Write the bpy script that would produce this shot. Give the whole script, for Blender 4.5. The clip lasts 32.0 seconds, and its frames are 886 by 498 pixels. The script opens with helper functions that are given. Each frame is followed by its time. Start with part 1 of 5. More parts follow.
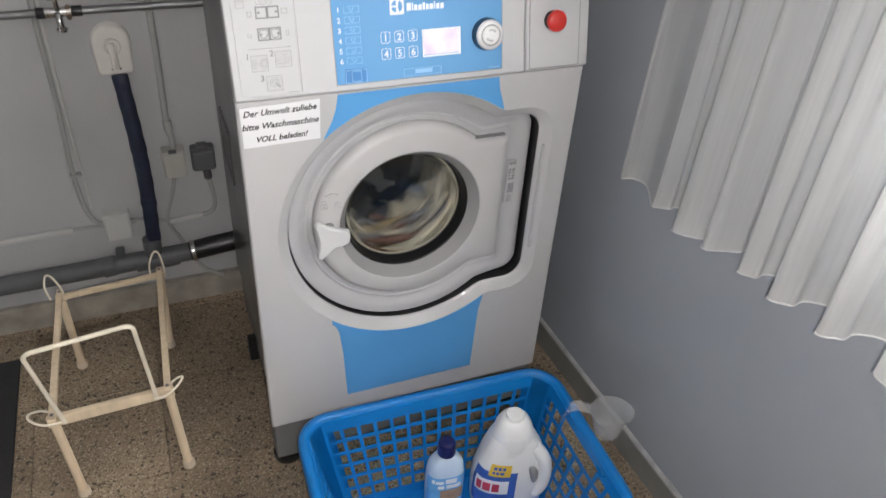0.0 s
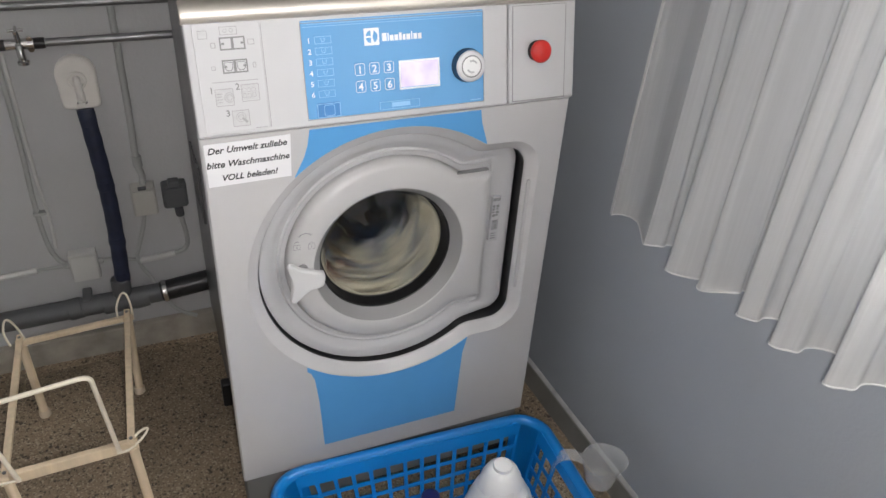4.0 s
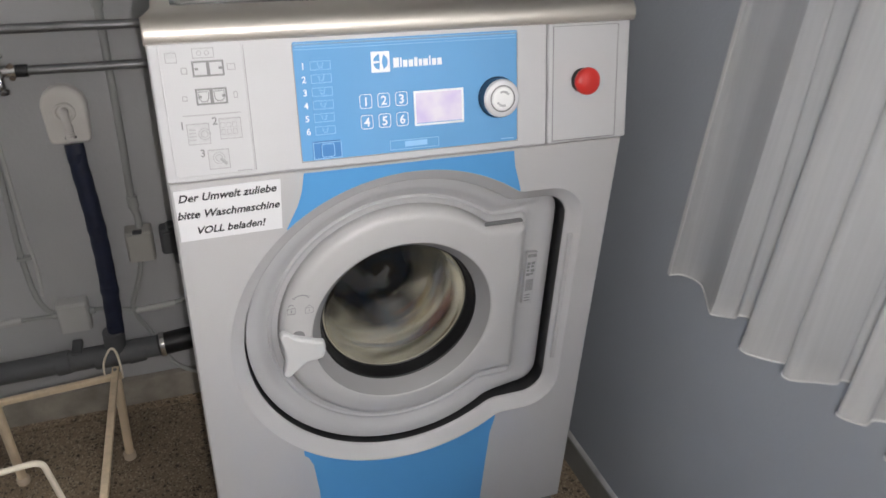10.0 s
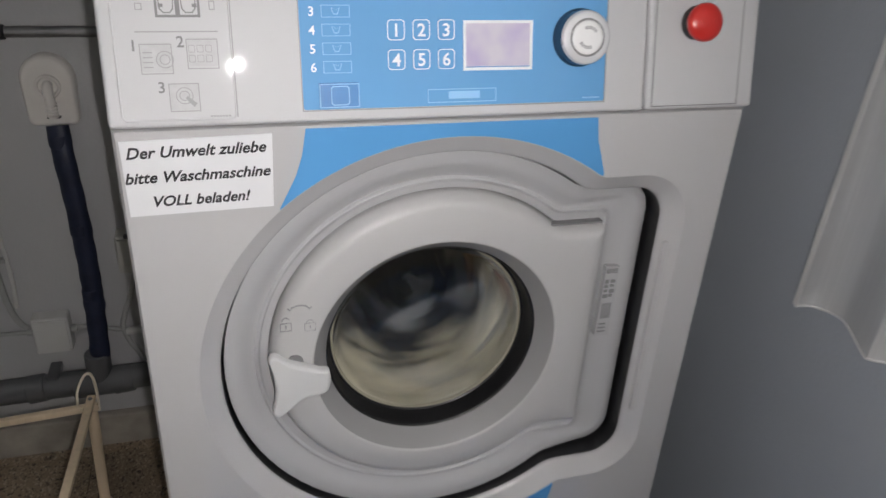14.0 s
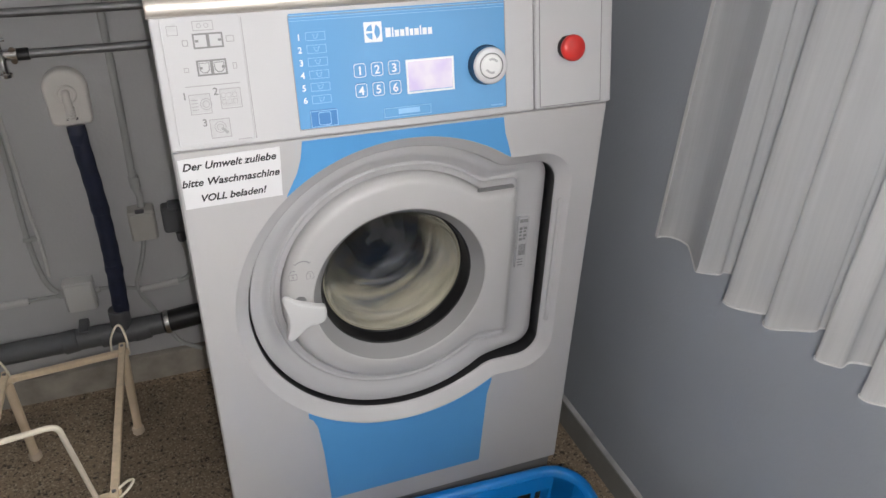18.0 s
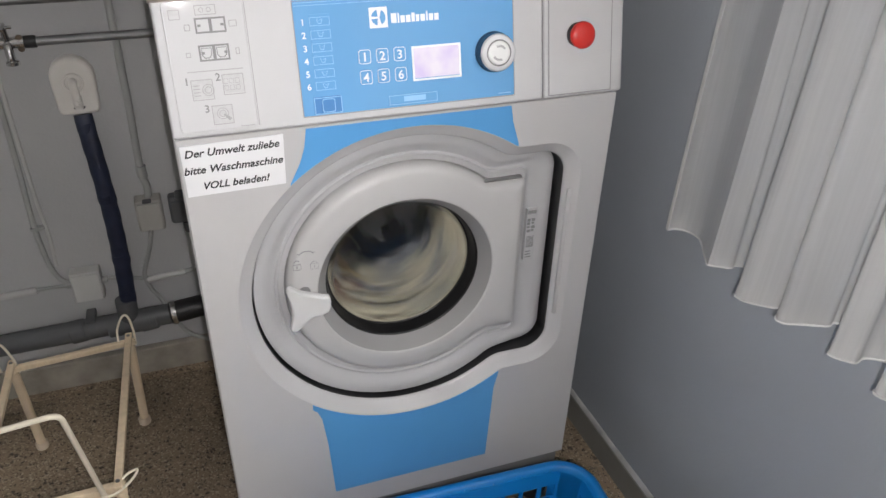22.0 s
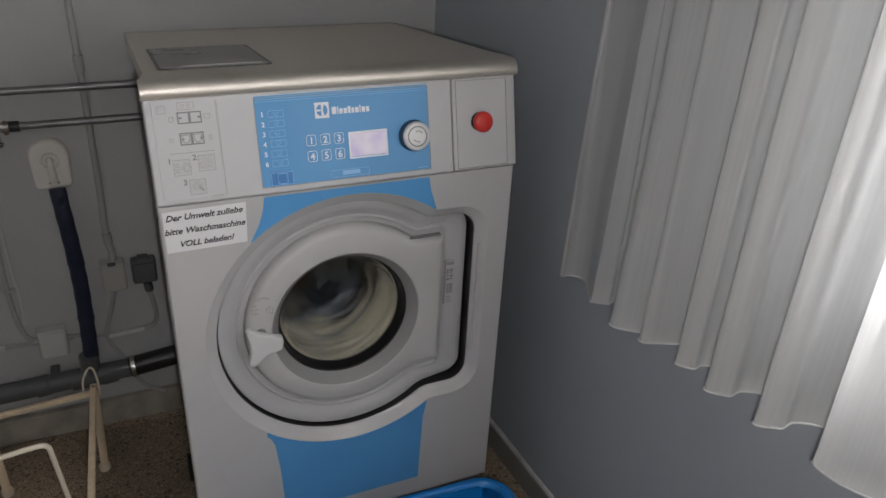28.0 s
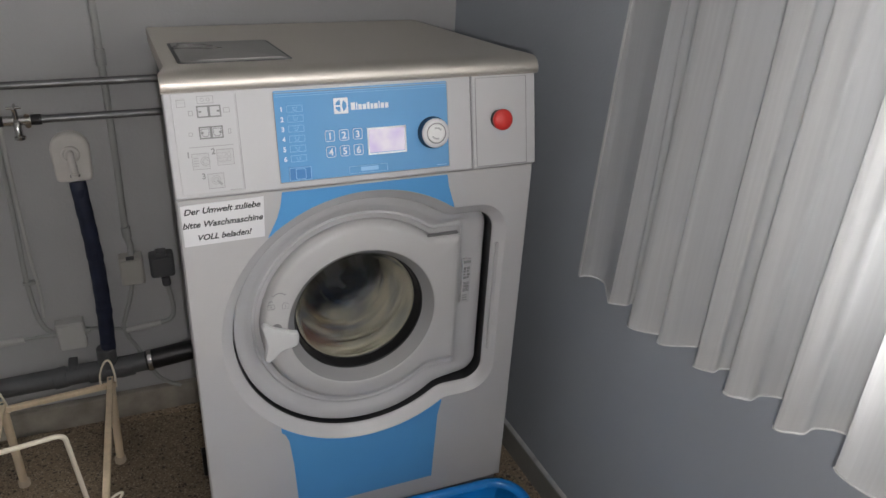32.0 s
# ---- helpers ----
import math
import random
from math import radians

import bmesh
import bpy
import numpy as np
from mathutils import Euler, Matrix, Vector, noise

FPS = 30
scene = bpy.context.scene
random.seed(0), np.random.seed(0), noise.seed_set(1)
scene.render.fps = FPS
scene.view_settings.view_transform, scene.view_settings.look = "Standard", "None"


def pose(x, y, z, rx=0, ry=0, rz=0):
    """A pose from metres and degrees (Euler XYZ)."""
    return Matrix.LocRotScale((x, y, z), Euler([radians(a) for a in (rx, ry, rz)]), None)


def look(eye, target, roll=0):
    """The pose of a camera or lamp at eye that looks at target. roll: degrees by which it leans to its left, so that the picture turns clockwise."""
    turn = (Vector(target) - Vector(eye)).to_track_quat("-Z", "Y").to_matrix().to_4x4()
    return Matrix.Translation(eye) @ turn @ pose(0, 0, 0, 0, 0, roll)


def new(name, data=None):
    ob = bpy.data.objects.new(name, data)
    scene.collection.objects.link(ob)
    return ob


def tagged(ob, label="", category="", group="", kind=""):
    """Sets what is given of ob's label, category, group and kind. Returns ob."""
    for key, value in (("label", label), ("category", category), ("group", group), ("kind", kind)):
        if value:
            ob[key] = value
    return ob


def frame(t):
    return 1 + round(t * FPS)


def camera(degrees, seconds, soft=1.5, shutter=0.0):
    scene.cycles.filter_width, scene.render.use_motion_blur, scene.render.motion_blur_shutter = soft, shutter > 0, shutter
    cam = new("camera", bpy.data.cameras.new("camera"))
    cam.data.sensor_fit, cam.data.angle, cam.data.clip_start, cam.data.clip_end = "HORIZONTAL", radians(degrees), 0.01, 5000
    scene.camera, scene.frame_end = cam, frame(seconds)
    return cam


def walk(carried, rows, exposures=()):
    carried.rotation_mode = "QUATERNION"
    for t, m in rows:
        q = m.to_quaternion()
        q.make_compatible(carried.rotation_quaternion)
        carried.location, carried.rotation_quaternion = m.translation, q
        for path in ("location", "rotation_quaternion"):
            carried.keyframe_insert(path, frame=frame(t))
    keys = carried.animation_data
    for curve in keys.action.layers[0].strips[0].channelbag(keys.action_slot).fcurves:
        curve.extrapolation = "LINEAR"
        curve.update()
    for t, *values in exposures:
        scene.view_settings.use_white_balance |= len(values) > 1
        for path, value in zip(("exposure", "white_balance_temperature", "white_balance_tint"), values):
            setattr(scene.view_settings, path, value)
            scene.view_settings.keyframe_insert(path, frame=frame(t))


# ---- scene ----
EXPOSURES = [(0.0, 0.52), (0.5, 0.6), (1.0, 0.46), (2.0, 0.3), (3.0, 0.36), (4.0, 0.36), (7.0, 0.31), (9.0, 0.26), (10.0, 0.0), (11.0, -0.6), (12.0, -1.2), (13.3, -1.2), (14.0, -0.7), (14.5, -0.4), (16.5, 0.1), (22.0, 0.14), (24.0, 0.42), (25.5, 0.3), (27.0, -0.46), (28.0, -0.55), (29.0, -0.3), (32.0, -0.16)]
cam = camera(60.5, 32.0, 1.5, 0.5)
# seconds, eye, yaw, pitch, roll
PATH = [
    (0.0, -0.4588, -1.1853, 1.5136, -23.63, -35.89, 3.81),
    (0.5, -0.4629, -1.2324, 1.5585, -23.86, -34.69, 3.11),
    (1.0, -0.4612, -1.2492, 1.5488, -24.98, -32.23, 3.29),
    (1.5, -0.4573, -1.2283, 1.5299, -25.11, -31.61, 3.43),
    (2.0, -0.4447, -1.2051, 1.5173, -24.94, -31.55, 3.79),
    (2.5, -0.4377, -1.1806, 1.5082, -24.66, -31.65, 3.73),
    (3.0, -0.4304, -1.1537, 1.4985, -24.69, -32.84, 3.85),
    (3.5, -0.4254, -1.1368, 1.4896, -24.7, -33.31, 3.82),
    (4.0, -0.4149, -1.1158, 1.485, -24.54, -33.63, 3.86),
    (4.5, -0.4131, -1.0909, 1.4725, -24.86, -34.26, 4.0),
    (6.5, -0.4024, -1.0692, 1.4648, -25.01, -34.12, 3.91),
    (7.0, -0.3959, -1.0688, 1.4651, -24.85, -32.64, 3.69),
    (7.5, -0.3957, -1.07, 1.4662, -24.85, -31.6, 3.69),
    (8.0, -0.3936, -1.0573, 1.4591, -24.76, -30.99, 3.65),
    (8.5, -0.3939, -1.0495, 1.4556, -24.82, -30.88, 3.6),
    (9.0, -0.3934, -1.0218, 1.4465, -24.67, -30.84, 3.8),
    (9.5, -0.3921, -0.9783, 1.4367, -25.59, -31.23, 3.04),
    (10.0, -0.3049, -0.9223, 1.4008, -20.89, -31.28, 2.87),
    (10.5, -0.2184, -0.8449, 1.3231, -16.73, -32.28, 4.32),
    (11.0, -0.1869, -0.6731, 1.1965, -13.51, -30.12, 1.39),
    (11.5, -0.1994, -0.5251, 1.1288, -16.14, -30.56, -0.31),
    (12.0, -0.224, -0.482, 1.1072, -17.05, -31.78, 0.43),
    (12.5, -0.2353, -0.4715, 1.1096, -17.01, -31.86, 1.45),
    (13.0, -0.2398, -0.4857, 1.1169, -17.48, -31.73, 1.82),
    (13.5, -0.2307, -0.5646, 1.152, -17.74, -30.97, 2.71),
    (14.0, -0.2268, -0.7028, 1.1937, -16.92, -27.62, 3.29),
    (14.5, -0.2277, -0.8114, 1.2283, -16.57, -28.05, 1.86),
    (16.5, -0.3223, -0.9881, 1.4061, -21.38, -30.61, 2.13),
    (17.0, -0.3236, -0.9808, 1.3972, -21.34, -31.44, 2.17),
    (17.5, -0.3226, -0.9813, 1.3962, -21.2, -32.06, 1.99),
    (18.0, -0.3203, -0.9776, 1.3933, -21.16, -32.17, 1.75),
    (18.5, -0.3188, -0.9724, 1.3872, -21.12, -32.38, 1.82),
    (19.0, -0.3147, -0.968, 1.3809, -20.52, -32.51, 1.45),
    (19.5, -0.3139, -0.9649, 1.3762, -20.17, -32.5, 1.35),
    (20.0, -0.3113, -0.9647, 1.3766, -20.15, -32.5, 1.54),
    (20.5, -0.3121, -0.9639, 1.3765, -20.27, -32.56, 1.62),
    (21.0, -0.3086, -0.9625, 1.3714, -20.05, -32.4, 1.66),
    (21.5, -0.3017, -0.9611, 1.3699, -19.94, -32.41, 1.61),
    (22.0, -0.3063, -0.9707, 1.378, -20.05, -32.55, 1.59),
    (22.5, -0.3186, -1.012, 1.3992, -20.82, -32.58, 1.5),
    (23.0, -0.3426, -1.0324, 1.399, -21.78, -32.58, 0.69),
    (23.5, -0.3837, -1.0772, 1.4279, -23.11, -32.39, 1.6),
    (24.0, -0.4399, -1.139, 1.4623, -23.43, -32.95, 3.53),
    (24.5, -0.4573, -1.2234, 1.4813, -24.42, -32.3, 3.28),
    (25.0, -0.4564, -1.2683, 1.4872, -26.36, -29.85, 1.86),
    (25.5, -0.4602, -1.2996, 1.4854, -26.32, -28.11, 2.54),
    (27.5, -0.3866, -1.2201, 1.4781, -26.68, -26.06, 3.28),
    (28.0, -0.3826, -1.2085, 1.4806, -25.19, -27.16, 2.86),
    (28.5, -0.3836, -1.2086, 1.4737, -24.64, -26.97, 2.55),
    (29.0, -0.3845, -1.2086, 1.4703, -24.53, -26.82, 2.64),
    (29.5, -0.3867, -1.2113, 1.4665, -24.44, -26.64, 2.72),
    (30.0, -0.3838, -1.2142, 1.4683, -24.29, -26.67, 2.78),
    (30.5, -0.3845, -1.2116, 1.4694, -24.34, -26.86, 2.97),
    (31.0, -0.3846, -1.2105, 1.4703, -24.22, -26.9, 3.03),
    (31.5, -0.3847, -1.2106, 1.4672, -24.24, -26.77, 3.12),
    (32.0, -0.3817, -1.2035, 1.4724, -23.8, -27.18, 3.09),
]
walk(cam, [(t, pose(x, y, z, 90 + pitch, 0, yaw) @ pose(0, 0, 0, 0, 0, roll)) for t, x, y, z, yaw, pitch, roll in PATH], EXPOSURES)

# ---------------------------------------------------------------- world and light
def make_world():
    w = bpy.data.worlds.new("sky")
    w.use_nodes = True
    nt = w.node_tree
    sky = nt.nodes.new("ShaderNodeTexSky")
    sky.sky_type, sky.sun_disc = "NISHITA", False
    sky.sun_elevation, sky.sun_rotation = radians(38), radians(60)
    bg = nt.nodes["Background"]
    bg.inputs["Strength"].default_value = 0.12
    nt.links.new(sky.outputs[0], bg.inputs[0])
    scene.world = w


def area(name, m, sx, sy, power, colour=(1, 1, 1)):
    d = bpy.data.lights.new(name, "AREA")
    d.shape, d.size, d.size_y, d.energy, d.color = "RECTANGLE", sx, sy, power, colour
    ob = new(name, d)
    ob.matrix_world = m
    return ob


make_world()
sun = new("sun", bpy.data.lights.new("sun", "SUN"))
sun.data.energy, sun.data.angle, sun.data.color = 0.8, radians(20), (1, 0.96, 0.9)
sun.matrix_world = look((6, -4, 7), (0, 0, 0))
# daylight of the window behind the curtain
area("window_daylight", look((0.66, -1.62, 1.6), (-2, -1.5, 1.3)), 1.78, 1.1, 48, (1.0, 0.985, 0.99))


# ---------------------------------------------------------------- materials
def material(name, colour, rough=0.5, metal=0.0, vary=0.06, scale=6.0, bump=0.05, grain=300.0, island=0.0, coat=0.0, spec=0.5, sheen=0.06):
    """A plain surface with stains at one scale and fine grain at another."""
    m = bpy.data.materials.new(name)
    m.use_nodes = True
    nt, n = m.node_tree, m.node_tree.nodes
    p = n["Principled BSDF"]
    p.inputs["Roughness"].default_value, p.inputs["Metallic"].default_value = rough, metal
    p.inputs["Coat Weight"].default_value, p.inputs["Coat Roughness"].default_value = coat, sheen
    p.inputs["Specular IOR Level"].default_value = spec
    tc = n.new("ShaderNodeTexCoord")
    big, fine = n.new("ShaderNodeTexNoise"), n.new("ShaderNodeTexNoise")
    big.inputs["Scale"].default_value, big.inputs["Detail"].default_value = scale, 5
    fine.inputs["Scale"].default_value, fine.inputs["Detail"].default_value = grain, 2
    for q in (big, fine):
        nt.links.new(tc.outputs["Object"], q.inputs["Vector"])
    mix = n.new("ShaderNodeMix")
    mix.data_type, mix.blend_type = "RGBA", "MULTIPLY"
    ramp = n.new("ShaderNodeMapRange")
    ramp.inputs["From Min"].default_value, ramp.inputs["From Max"].default_value = 0.3, 0.7
    ramp.inputs["To Min"].default_value, ramp.inputs["To Max"].default_value = 1 - vary, 1 + vary
    nt.links.new(big.outputs["Fac"], ramp.inputs["Value"])
    mix.inputs["Factor"].default_value = 1
    mix.inputs["A"].default_value = (*colour, 1)
    nt.links.new(ramp.outputs["Result"], mix.inputs["B"])
    last = mix.outputs["Result"]
    if island:
        info = n.new("ShaderNodeObjectInfo")
        r2 = n.new("ShaderNodeMapRange")
        r2.inputs["To Min"].default_value, r2.inputs["To Max"].default_value = 1 - island, 1 + island
        nt.links.new(info.outputs["Random"], r2.inputs["Value"])
        mx = n.new("ShaderNodeMix")
        mx.data_type, mx.blend_type = "RGBA", "MULTIPLY"
        mx.inputs["Factor"].default_value = 1
        nt.links.new(last, mx.inputs["A"])
        nt.links.new(r2.outputs["Result"], mx.inputs["B"])
        last = mx.outputs["Result"]
    nt.links.new(last, p.inputs["Base Color"])
    rr = n.new("ShaderNodeMapRange")
    rr.inputs["To Min"].default_value, rr.inputs["To Max"].default_value = max(0.02, rough - 0.08), min(1, rough + 0.08)
    nt.links.new(big.outputs["Fac"], rr.inputs["Value"])
    nt.links.new(rr.outputs["Result"], p.inputs["Roughness"])
    if bump:
        b = n.new("ShaderNodeBump")
        b.inputs["Strength"].default_value, b.inputs["Distance"].default_value = bump, 0.002
        nt.links.new(fine.outputs["Fac"], b.inputs["Height"])
        nt.links.new(b.outputs["Normal"], p.inputs["Normal"])
    return m


def wood_material(name, colour):
    m = material(name, colour, 0.55, vary=0.12, scale=9)
    nt, n = m.node_tree, m.node_tree.nodes
    p = n["Principled BSDF"]
    tc, mp, w = n.new("ShaderNodeTexCoord"), n.new("ShaderNodeMapping"), n.new("ShaderNodeTexNoise")
    mp.inputs["Scale"].default_value = (90, 90, 6)
    w.inputs["Scale"].default_value, w.inputs["Detail"].default_value = 1.0, 3
    nt.links.new(tc.outputs["Object"], mp.inputs["Vector"])
    nt.links.new(mp.outputs["Vector"], w.inputs["Vector"])
    mx, rg = n.new("ShaderNodeMix"), n.new("ShaderNodeMapRange")
    mx.data_type, mx.blend_type = "RGBA", "MULTIPLY"
    mx.inputs["Factor"].default_value = 1
    rg.inputs["To Min"].default_value, rg.inputs["To Max"].default_value = 0.78, 1.12
    nt.links.new(w.outputs["Fac"], rg.inputs["Value"])
    nt.links.new(p.inputs["Base Color"].links[0].from_socket, mx.inputs["A"])
    nt.links.new(rg.outputs["Result"], mx.inputs["B"])
    nt.links.new(mx.outputs["Result"], p.inputs["Base Color"])
    return m


def terrazzo_material():
    """Washed pebble concrete: brown cement with dark, ochre and pale chips."""
    m = bpy.data.materials.new("terrazzo")
    m.use_nodes = True
    nt, n = m.node_tree, m.node_tree.nodes
    p = n["Principled BSDF"]
    tc = n.new("ShaderNodeNewGeometry")
    v = n.new("ShaderNodeTexVoronoi")
    v.inputs["Scale"].default_value = 290
    v2 = n.new("ShaderNodeTexVoronoi")
    v2.inputs["Scale"].default_value = 150
    st = n.new("ShaderNodeTexNoise")
    st.inputs["Scale"].default_value, st.inputs["Detail"].default_value = 3.5, 6
    info = n.new("ShaderNodeObjectInfo")
    for q in (v, v2, st):
        nt.links.new(tc.outputs["Position"], q.inputs["Vector"])
    chips = n.new("ShaderNodeValToRGB")
    e = chips.color_ramp.elements
    e[0].position, e[0].color = 0.0, (0.085, 0.064, 0.045, 1)
    e[1].position, e[1].color = 1.0, (0.40, 0.335, 0.25, 1)
    for pos, c in ((0.07, (0.10, 0.076, 0.053)), (0.12, (0.225, 0.168, 0.112)), (0.82, (0.265, 0.202, 0.136)), (0.9, (0.38, 0.31, 0.225))):
        a = e.new(pos)
        a.color = (*c, 1)
    sep = n.new("ShaderNodeSeparateColor")
    nt.links.new(v.outputs["Color"], sep.inputs["Color"])
    nt.links.new(sep.outputs["Red"], chips.inputs["Fac"])
    dark = n.new("ShaderNodeMapRange")
    sep2 = n.new("ShaderNodeSeparateColor")
    nt.links.new(v2.outputs["Color"], sep2.inputs["Color"])
    dark.inputs["From Min"].default_value, dark.inputs["From Max"].default_value = 0.03, 0.07
    dark.inputs["To Min"].default_value = 0.30
    nt.links.new(sep2.outputs["Green"], dark.inputs["Value"])
    s = n.new("ShaderNodeMapRange")
    s.inputs["From Min"].default_value, s.inputs["From Max"].default_value = 0.3, 0.72
    s.inputs["To Min"].default_value, s.inputs["To Max"].default_value = 0.72, 1.3
    nt.links.new(st.outputs["Fac"], s.inputs["Value"])
    rnd = n.new("ShaderNodeMapRange")
    rnd.inputs["To Min"].default_value, rnd.inputs["To Max"].default_value = 0.86, 1.12
    nt.links.new(info.outputs["Random"], rnd.inputs["Value"])
    last = chips.outputs["Color"]
    for src in (dark, s, rnd):
        mx = n.new("ShaderNodeMix")
        mx.data_type, mx.blend_type = "RGBA", "MULTIPLY"
        mx.inputs["Factor"].default_value = 1
        nt.links.new(last, mx.inputs["A"])
        nt.links.new(src.outputs["Result"], mx.inputs["B"])
        last = mx.outputs["Result"]
    nt.links.new(last, p.inputs["Base Color"])
    p.inputs["Roughness"].default_value = 0.62
    b = n.new("ShaderNodeBump")
    b.inputs["Strength"].default_value, b.inputs["Distance"].default_value = 0.25, 0.002
    nt.links.new(v.outputs["Distance"], b.inputs["Height"])
    nt.links.new(b.outputs["Normal"], p.inputs["Normal"])
    return m


def sheer_material():
    """Thin white voile: part of the light passes straight, part is scattered through."""
    m = bpy.data.materials.new("voile")
    m.use_nodes = True
    nt, n = m.node_tree, m.node_tree.nodes
    n.remove(n["Principled BSDF"])
    out = n["Material Output"]
    dif, trl, tra = n.new("ShaderNodeBsdfDiffuse"), n.new("ShaderNodeBsdfTranslucent"), n.new("ShaderNodeBsdfTransparent")
    dif.inputs["Color"].default_value = (0.82, 0.82, 0.81, 1)
    trl.inputs["Color"].default_value = (0.86, 0.86, 0.85, 1)
    a, b = n.new("ShaderNodeMixShader"), n.new("ShaderNodeMixShader")
    a.inputs[0].default_value = 0.45
    tc, mp, w = n.new("ShaderNodeTexCoord"), n.new("ShaderNodeMapping"), n.new("ShaderNodeTexNoise")
    mp.inputs["Scale"].default_value = (60, 260, 4)
    w.inputs["Scale"].default_value, w.inputs["Detail"].default_value = 1.0, 3
    nt.links.new(tc.outputs["Object"], mp.inputs["Vector"])
    nt.links.new(mp.outputs["Vector"], w.inputs["Vector"])
    r = n.new("ShaderNodeMapRange")
    r.inputs["From Min"].default_value, r.inputs["From Max"].default_value = 0.25, 0.75
    r.inputs["To Min"].default_value, r.inputs["To Max"].default_value = 0.34, 0.40
    nt.links.new(w.outputs["Fac"], r.inputs["Value"])
    nt.links.new(r.outputs["Result"], b.inputs[0])
    nt.links.new(dif.outputs[0], a.inputs[1])
    nt.links.new(trl.outputs[0], a.inputs[2])
    nt.links.new(a.outputs[0], b.inputs[1])
    nt.links.new(tra.outputs[0], b.inputs[2])
    nt.links.new(b.outputs[0], out.inputs["Surface"])
    return m


def glass_material(name, colour, rough=0.0, alpha=None, ior=1.45):
    m = bpy.data.materials.new(name)
    m.use_nodes = True
    p = m.node_tree.nodes["Principled BSDF"]
    p.inputs["Base Color"].default_value = (*colour, 1)
    p.inputs["Roughness"].default_value, p.inputs["IOR"].default_value = rough, ior
    p.inputs["Transmission Weight"].default_value = 1.0
    if alpha is not None:
        p.inputs["Alpha"].default_value = alpha
    return m


def cloudy_material():
    """Milky polypropylene: mostly see-through, partly white."""
    m = bpy.data.materials.new("cloudy_plastic")
    m.use_nodes = True
    nt, n = m.node_tree, m.node_tree.nodes
    p = n["Principled BSDF"]
    p.inputs["Base Color"].default_value = (0.75, 0.76, 0.77, 1)
    p.inputs["Roughness"].default_value = 0.3
    tra, mix = n.new("ShaderNodeBsdfTransparent"), n.new("ShaderNodeMixShader")
    mix.inputs[0].default_value = 0.26
    nt.links.new(tra.outputs[0], mix.inputs[1])
    nt.links.new(p.outputs[0], mix.inputs[2])
    nt.links.new(mix.outputs[0], n["Material Output"].inputs["Surface"])
    return m


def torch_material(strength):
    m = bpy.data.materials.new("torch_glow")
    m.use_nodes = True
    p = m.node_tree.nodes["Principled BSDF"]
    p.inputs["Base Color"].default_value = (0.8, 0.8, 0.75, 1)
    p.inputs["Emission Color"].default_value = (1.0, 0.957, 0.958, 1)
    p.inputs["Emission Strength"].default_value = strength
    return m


def glow_material(name, colour, strength):
    m = bpy.data.materials.new(name)
    m.use_nodes = True
    nt, n = m.node_tree, m.node_tree.nodes
    p = n["Principled BSDF"]
    p.inputs["Base Color"].default_value = (0.2, 0.18, 0.22, 1)
    p.inputs["Roughness"].default_value = 0.25
    tc, w, r = n.new("ShaderNodeTexCoord"), n.new("ShaderNodeTexNoise"), n.new("ShaderNodeValToRGB")
    w.inputs["Scale"].default_value = 28
    nt.links.new(tc.outputs["Object"], w.inputs["Vector"])
    r.color_ramp.elements[0].position, r.color_ramp.elements[0].color = 0.3, (*colour, 1)
    r.color_ramp.elements[1].position, r.color_ramp.elements[1].color = 0.6, (0.90, 0.84, 0.93, 1)
    nt.links.new(w.outputs["Fac"], r.inputs["Fac"])
    nt.links.new(r.outputs["Color"], p.inputs["Emission Color"])
    p.inputs["Emission Strength"].default_value = strength
    return m


WHITE_WALL = material("white_wall_paint", (0.44, 0.44, 0.44), 0.8, vary=0.05, scale=3, bump=0.3, grain=120)
BLUE_WALL = material("blue_grey_wall_paint", (0.36, 0.387, 0.421), 0.62, vary=0.04, scale=3, bump=0.25, grain=140)
CEILING = material("ceiling_paint", (0.78, 0.78, 0.76), 0.85, bump=0.2, grain=90)
STONE = material("skirting_stone", (0.33, 0.30, 0.255), 0.7, vary=0.28, scale=14, bump=0.3, grain=160)
GREYSKIRT = material("skirting_grey", (0.22, 0.215, 0.195), 0.6, vary=0.12, scale=12, bump=0.2)
PALE = material("pale_filler_strip", (0.42, 0.42, 0.41), 0.7, vary=0.25, scale=20, bump=0.2)
TERRAZZO = terrazzo_material()
GROUT = material("joint_mortar", (0.19, 0.15, 0.108), 0.9, vary=0.2, scale=20, bump=0.3)
GREY = material("silver_grey_paint", (0.50, 0.495, 0.495), 0.4, 0.0, 0.025, 4, 0.0, 500, coat=0.8, spec=0.5, sheen=0.10)
PANEL = material("light_grey_panel", (0.53, 0.53, 0.535), 0.52, 0.0, 0.02, 5, 0.0, 500, coat=0.2, spec=0.38, sheen=0.045)
# grey side paint with the shadow it stands in mixed into the colour
SIDESHADED = material("shaded_side_sheet", (0.115, 0.115, 0.12), 0.32, 0.35, 0.05, 5, 0, coat=0.2, sheen=0.12)
DOORGREY = material("door_grey_plastic", (0.445, 0.445, 0.45), 0.42, 0.0, 0.02, 6, 0.03, 600, spec=0.5)
RINGGREY = material("door_ring_plastic", (0.50, 0.495, 0.49), 0.4, 0.0, 0.02, 6, 0.03, 600, spec=0.5)
HANDLEWHITE = material("handle_plastic", (0.62, 0.62, 0.615), 0.35, 0.0, 0.02, 9, 0.02)
BLUE = material("blue_film", (0.095, 0.325, 0.64), 0.4, 0.0, 0.03, 8, 0.02, spec=0.5)
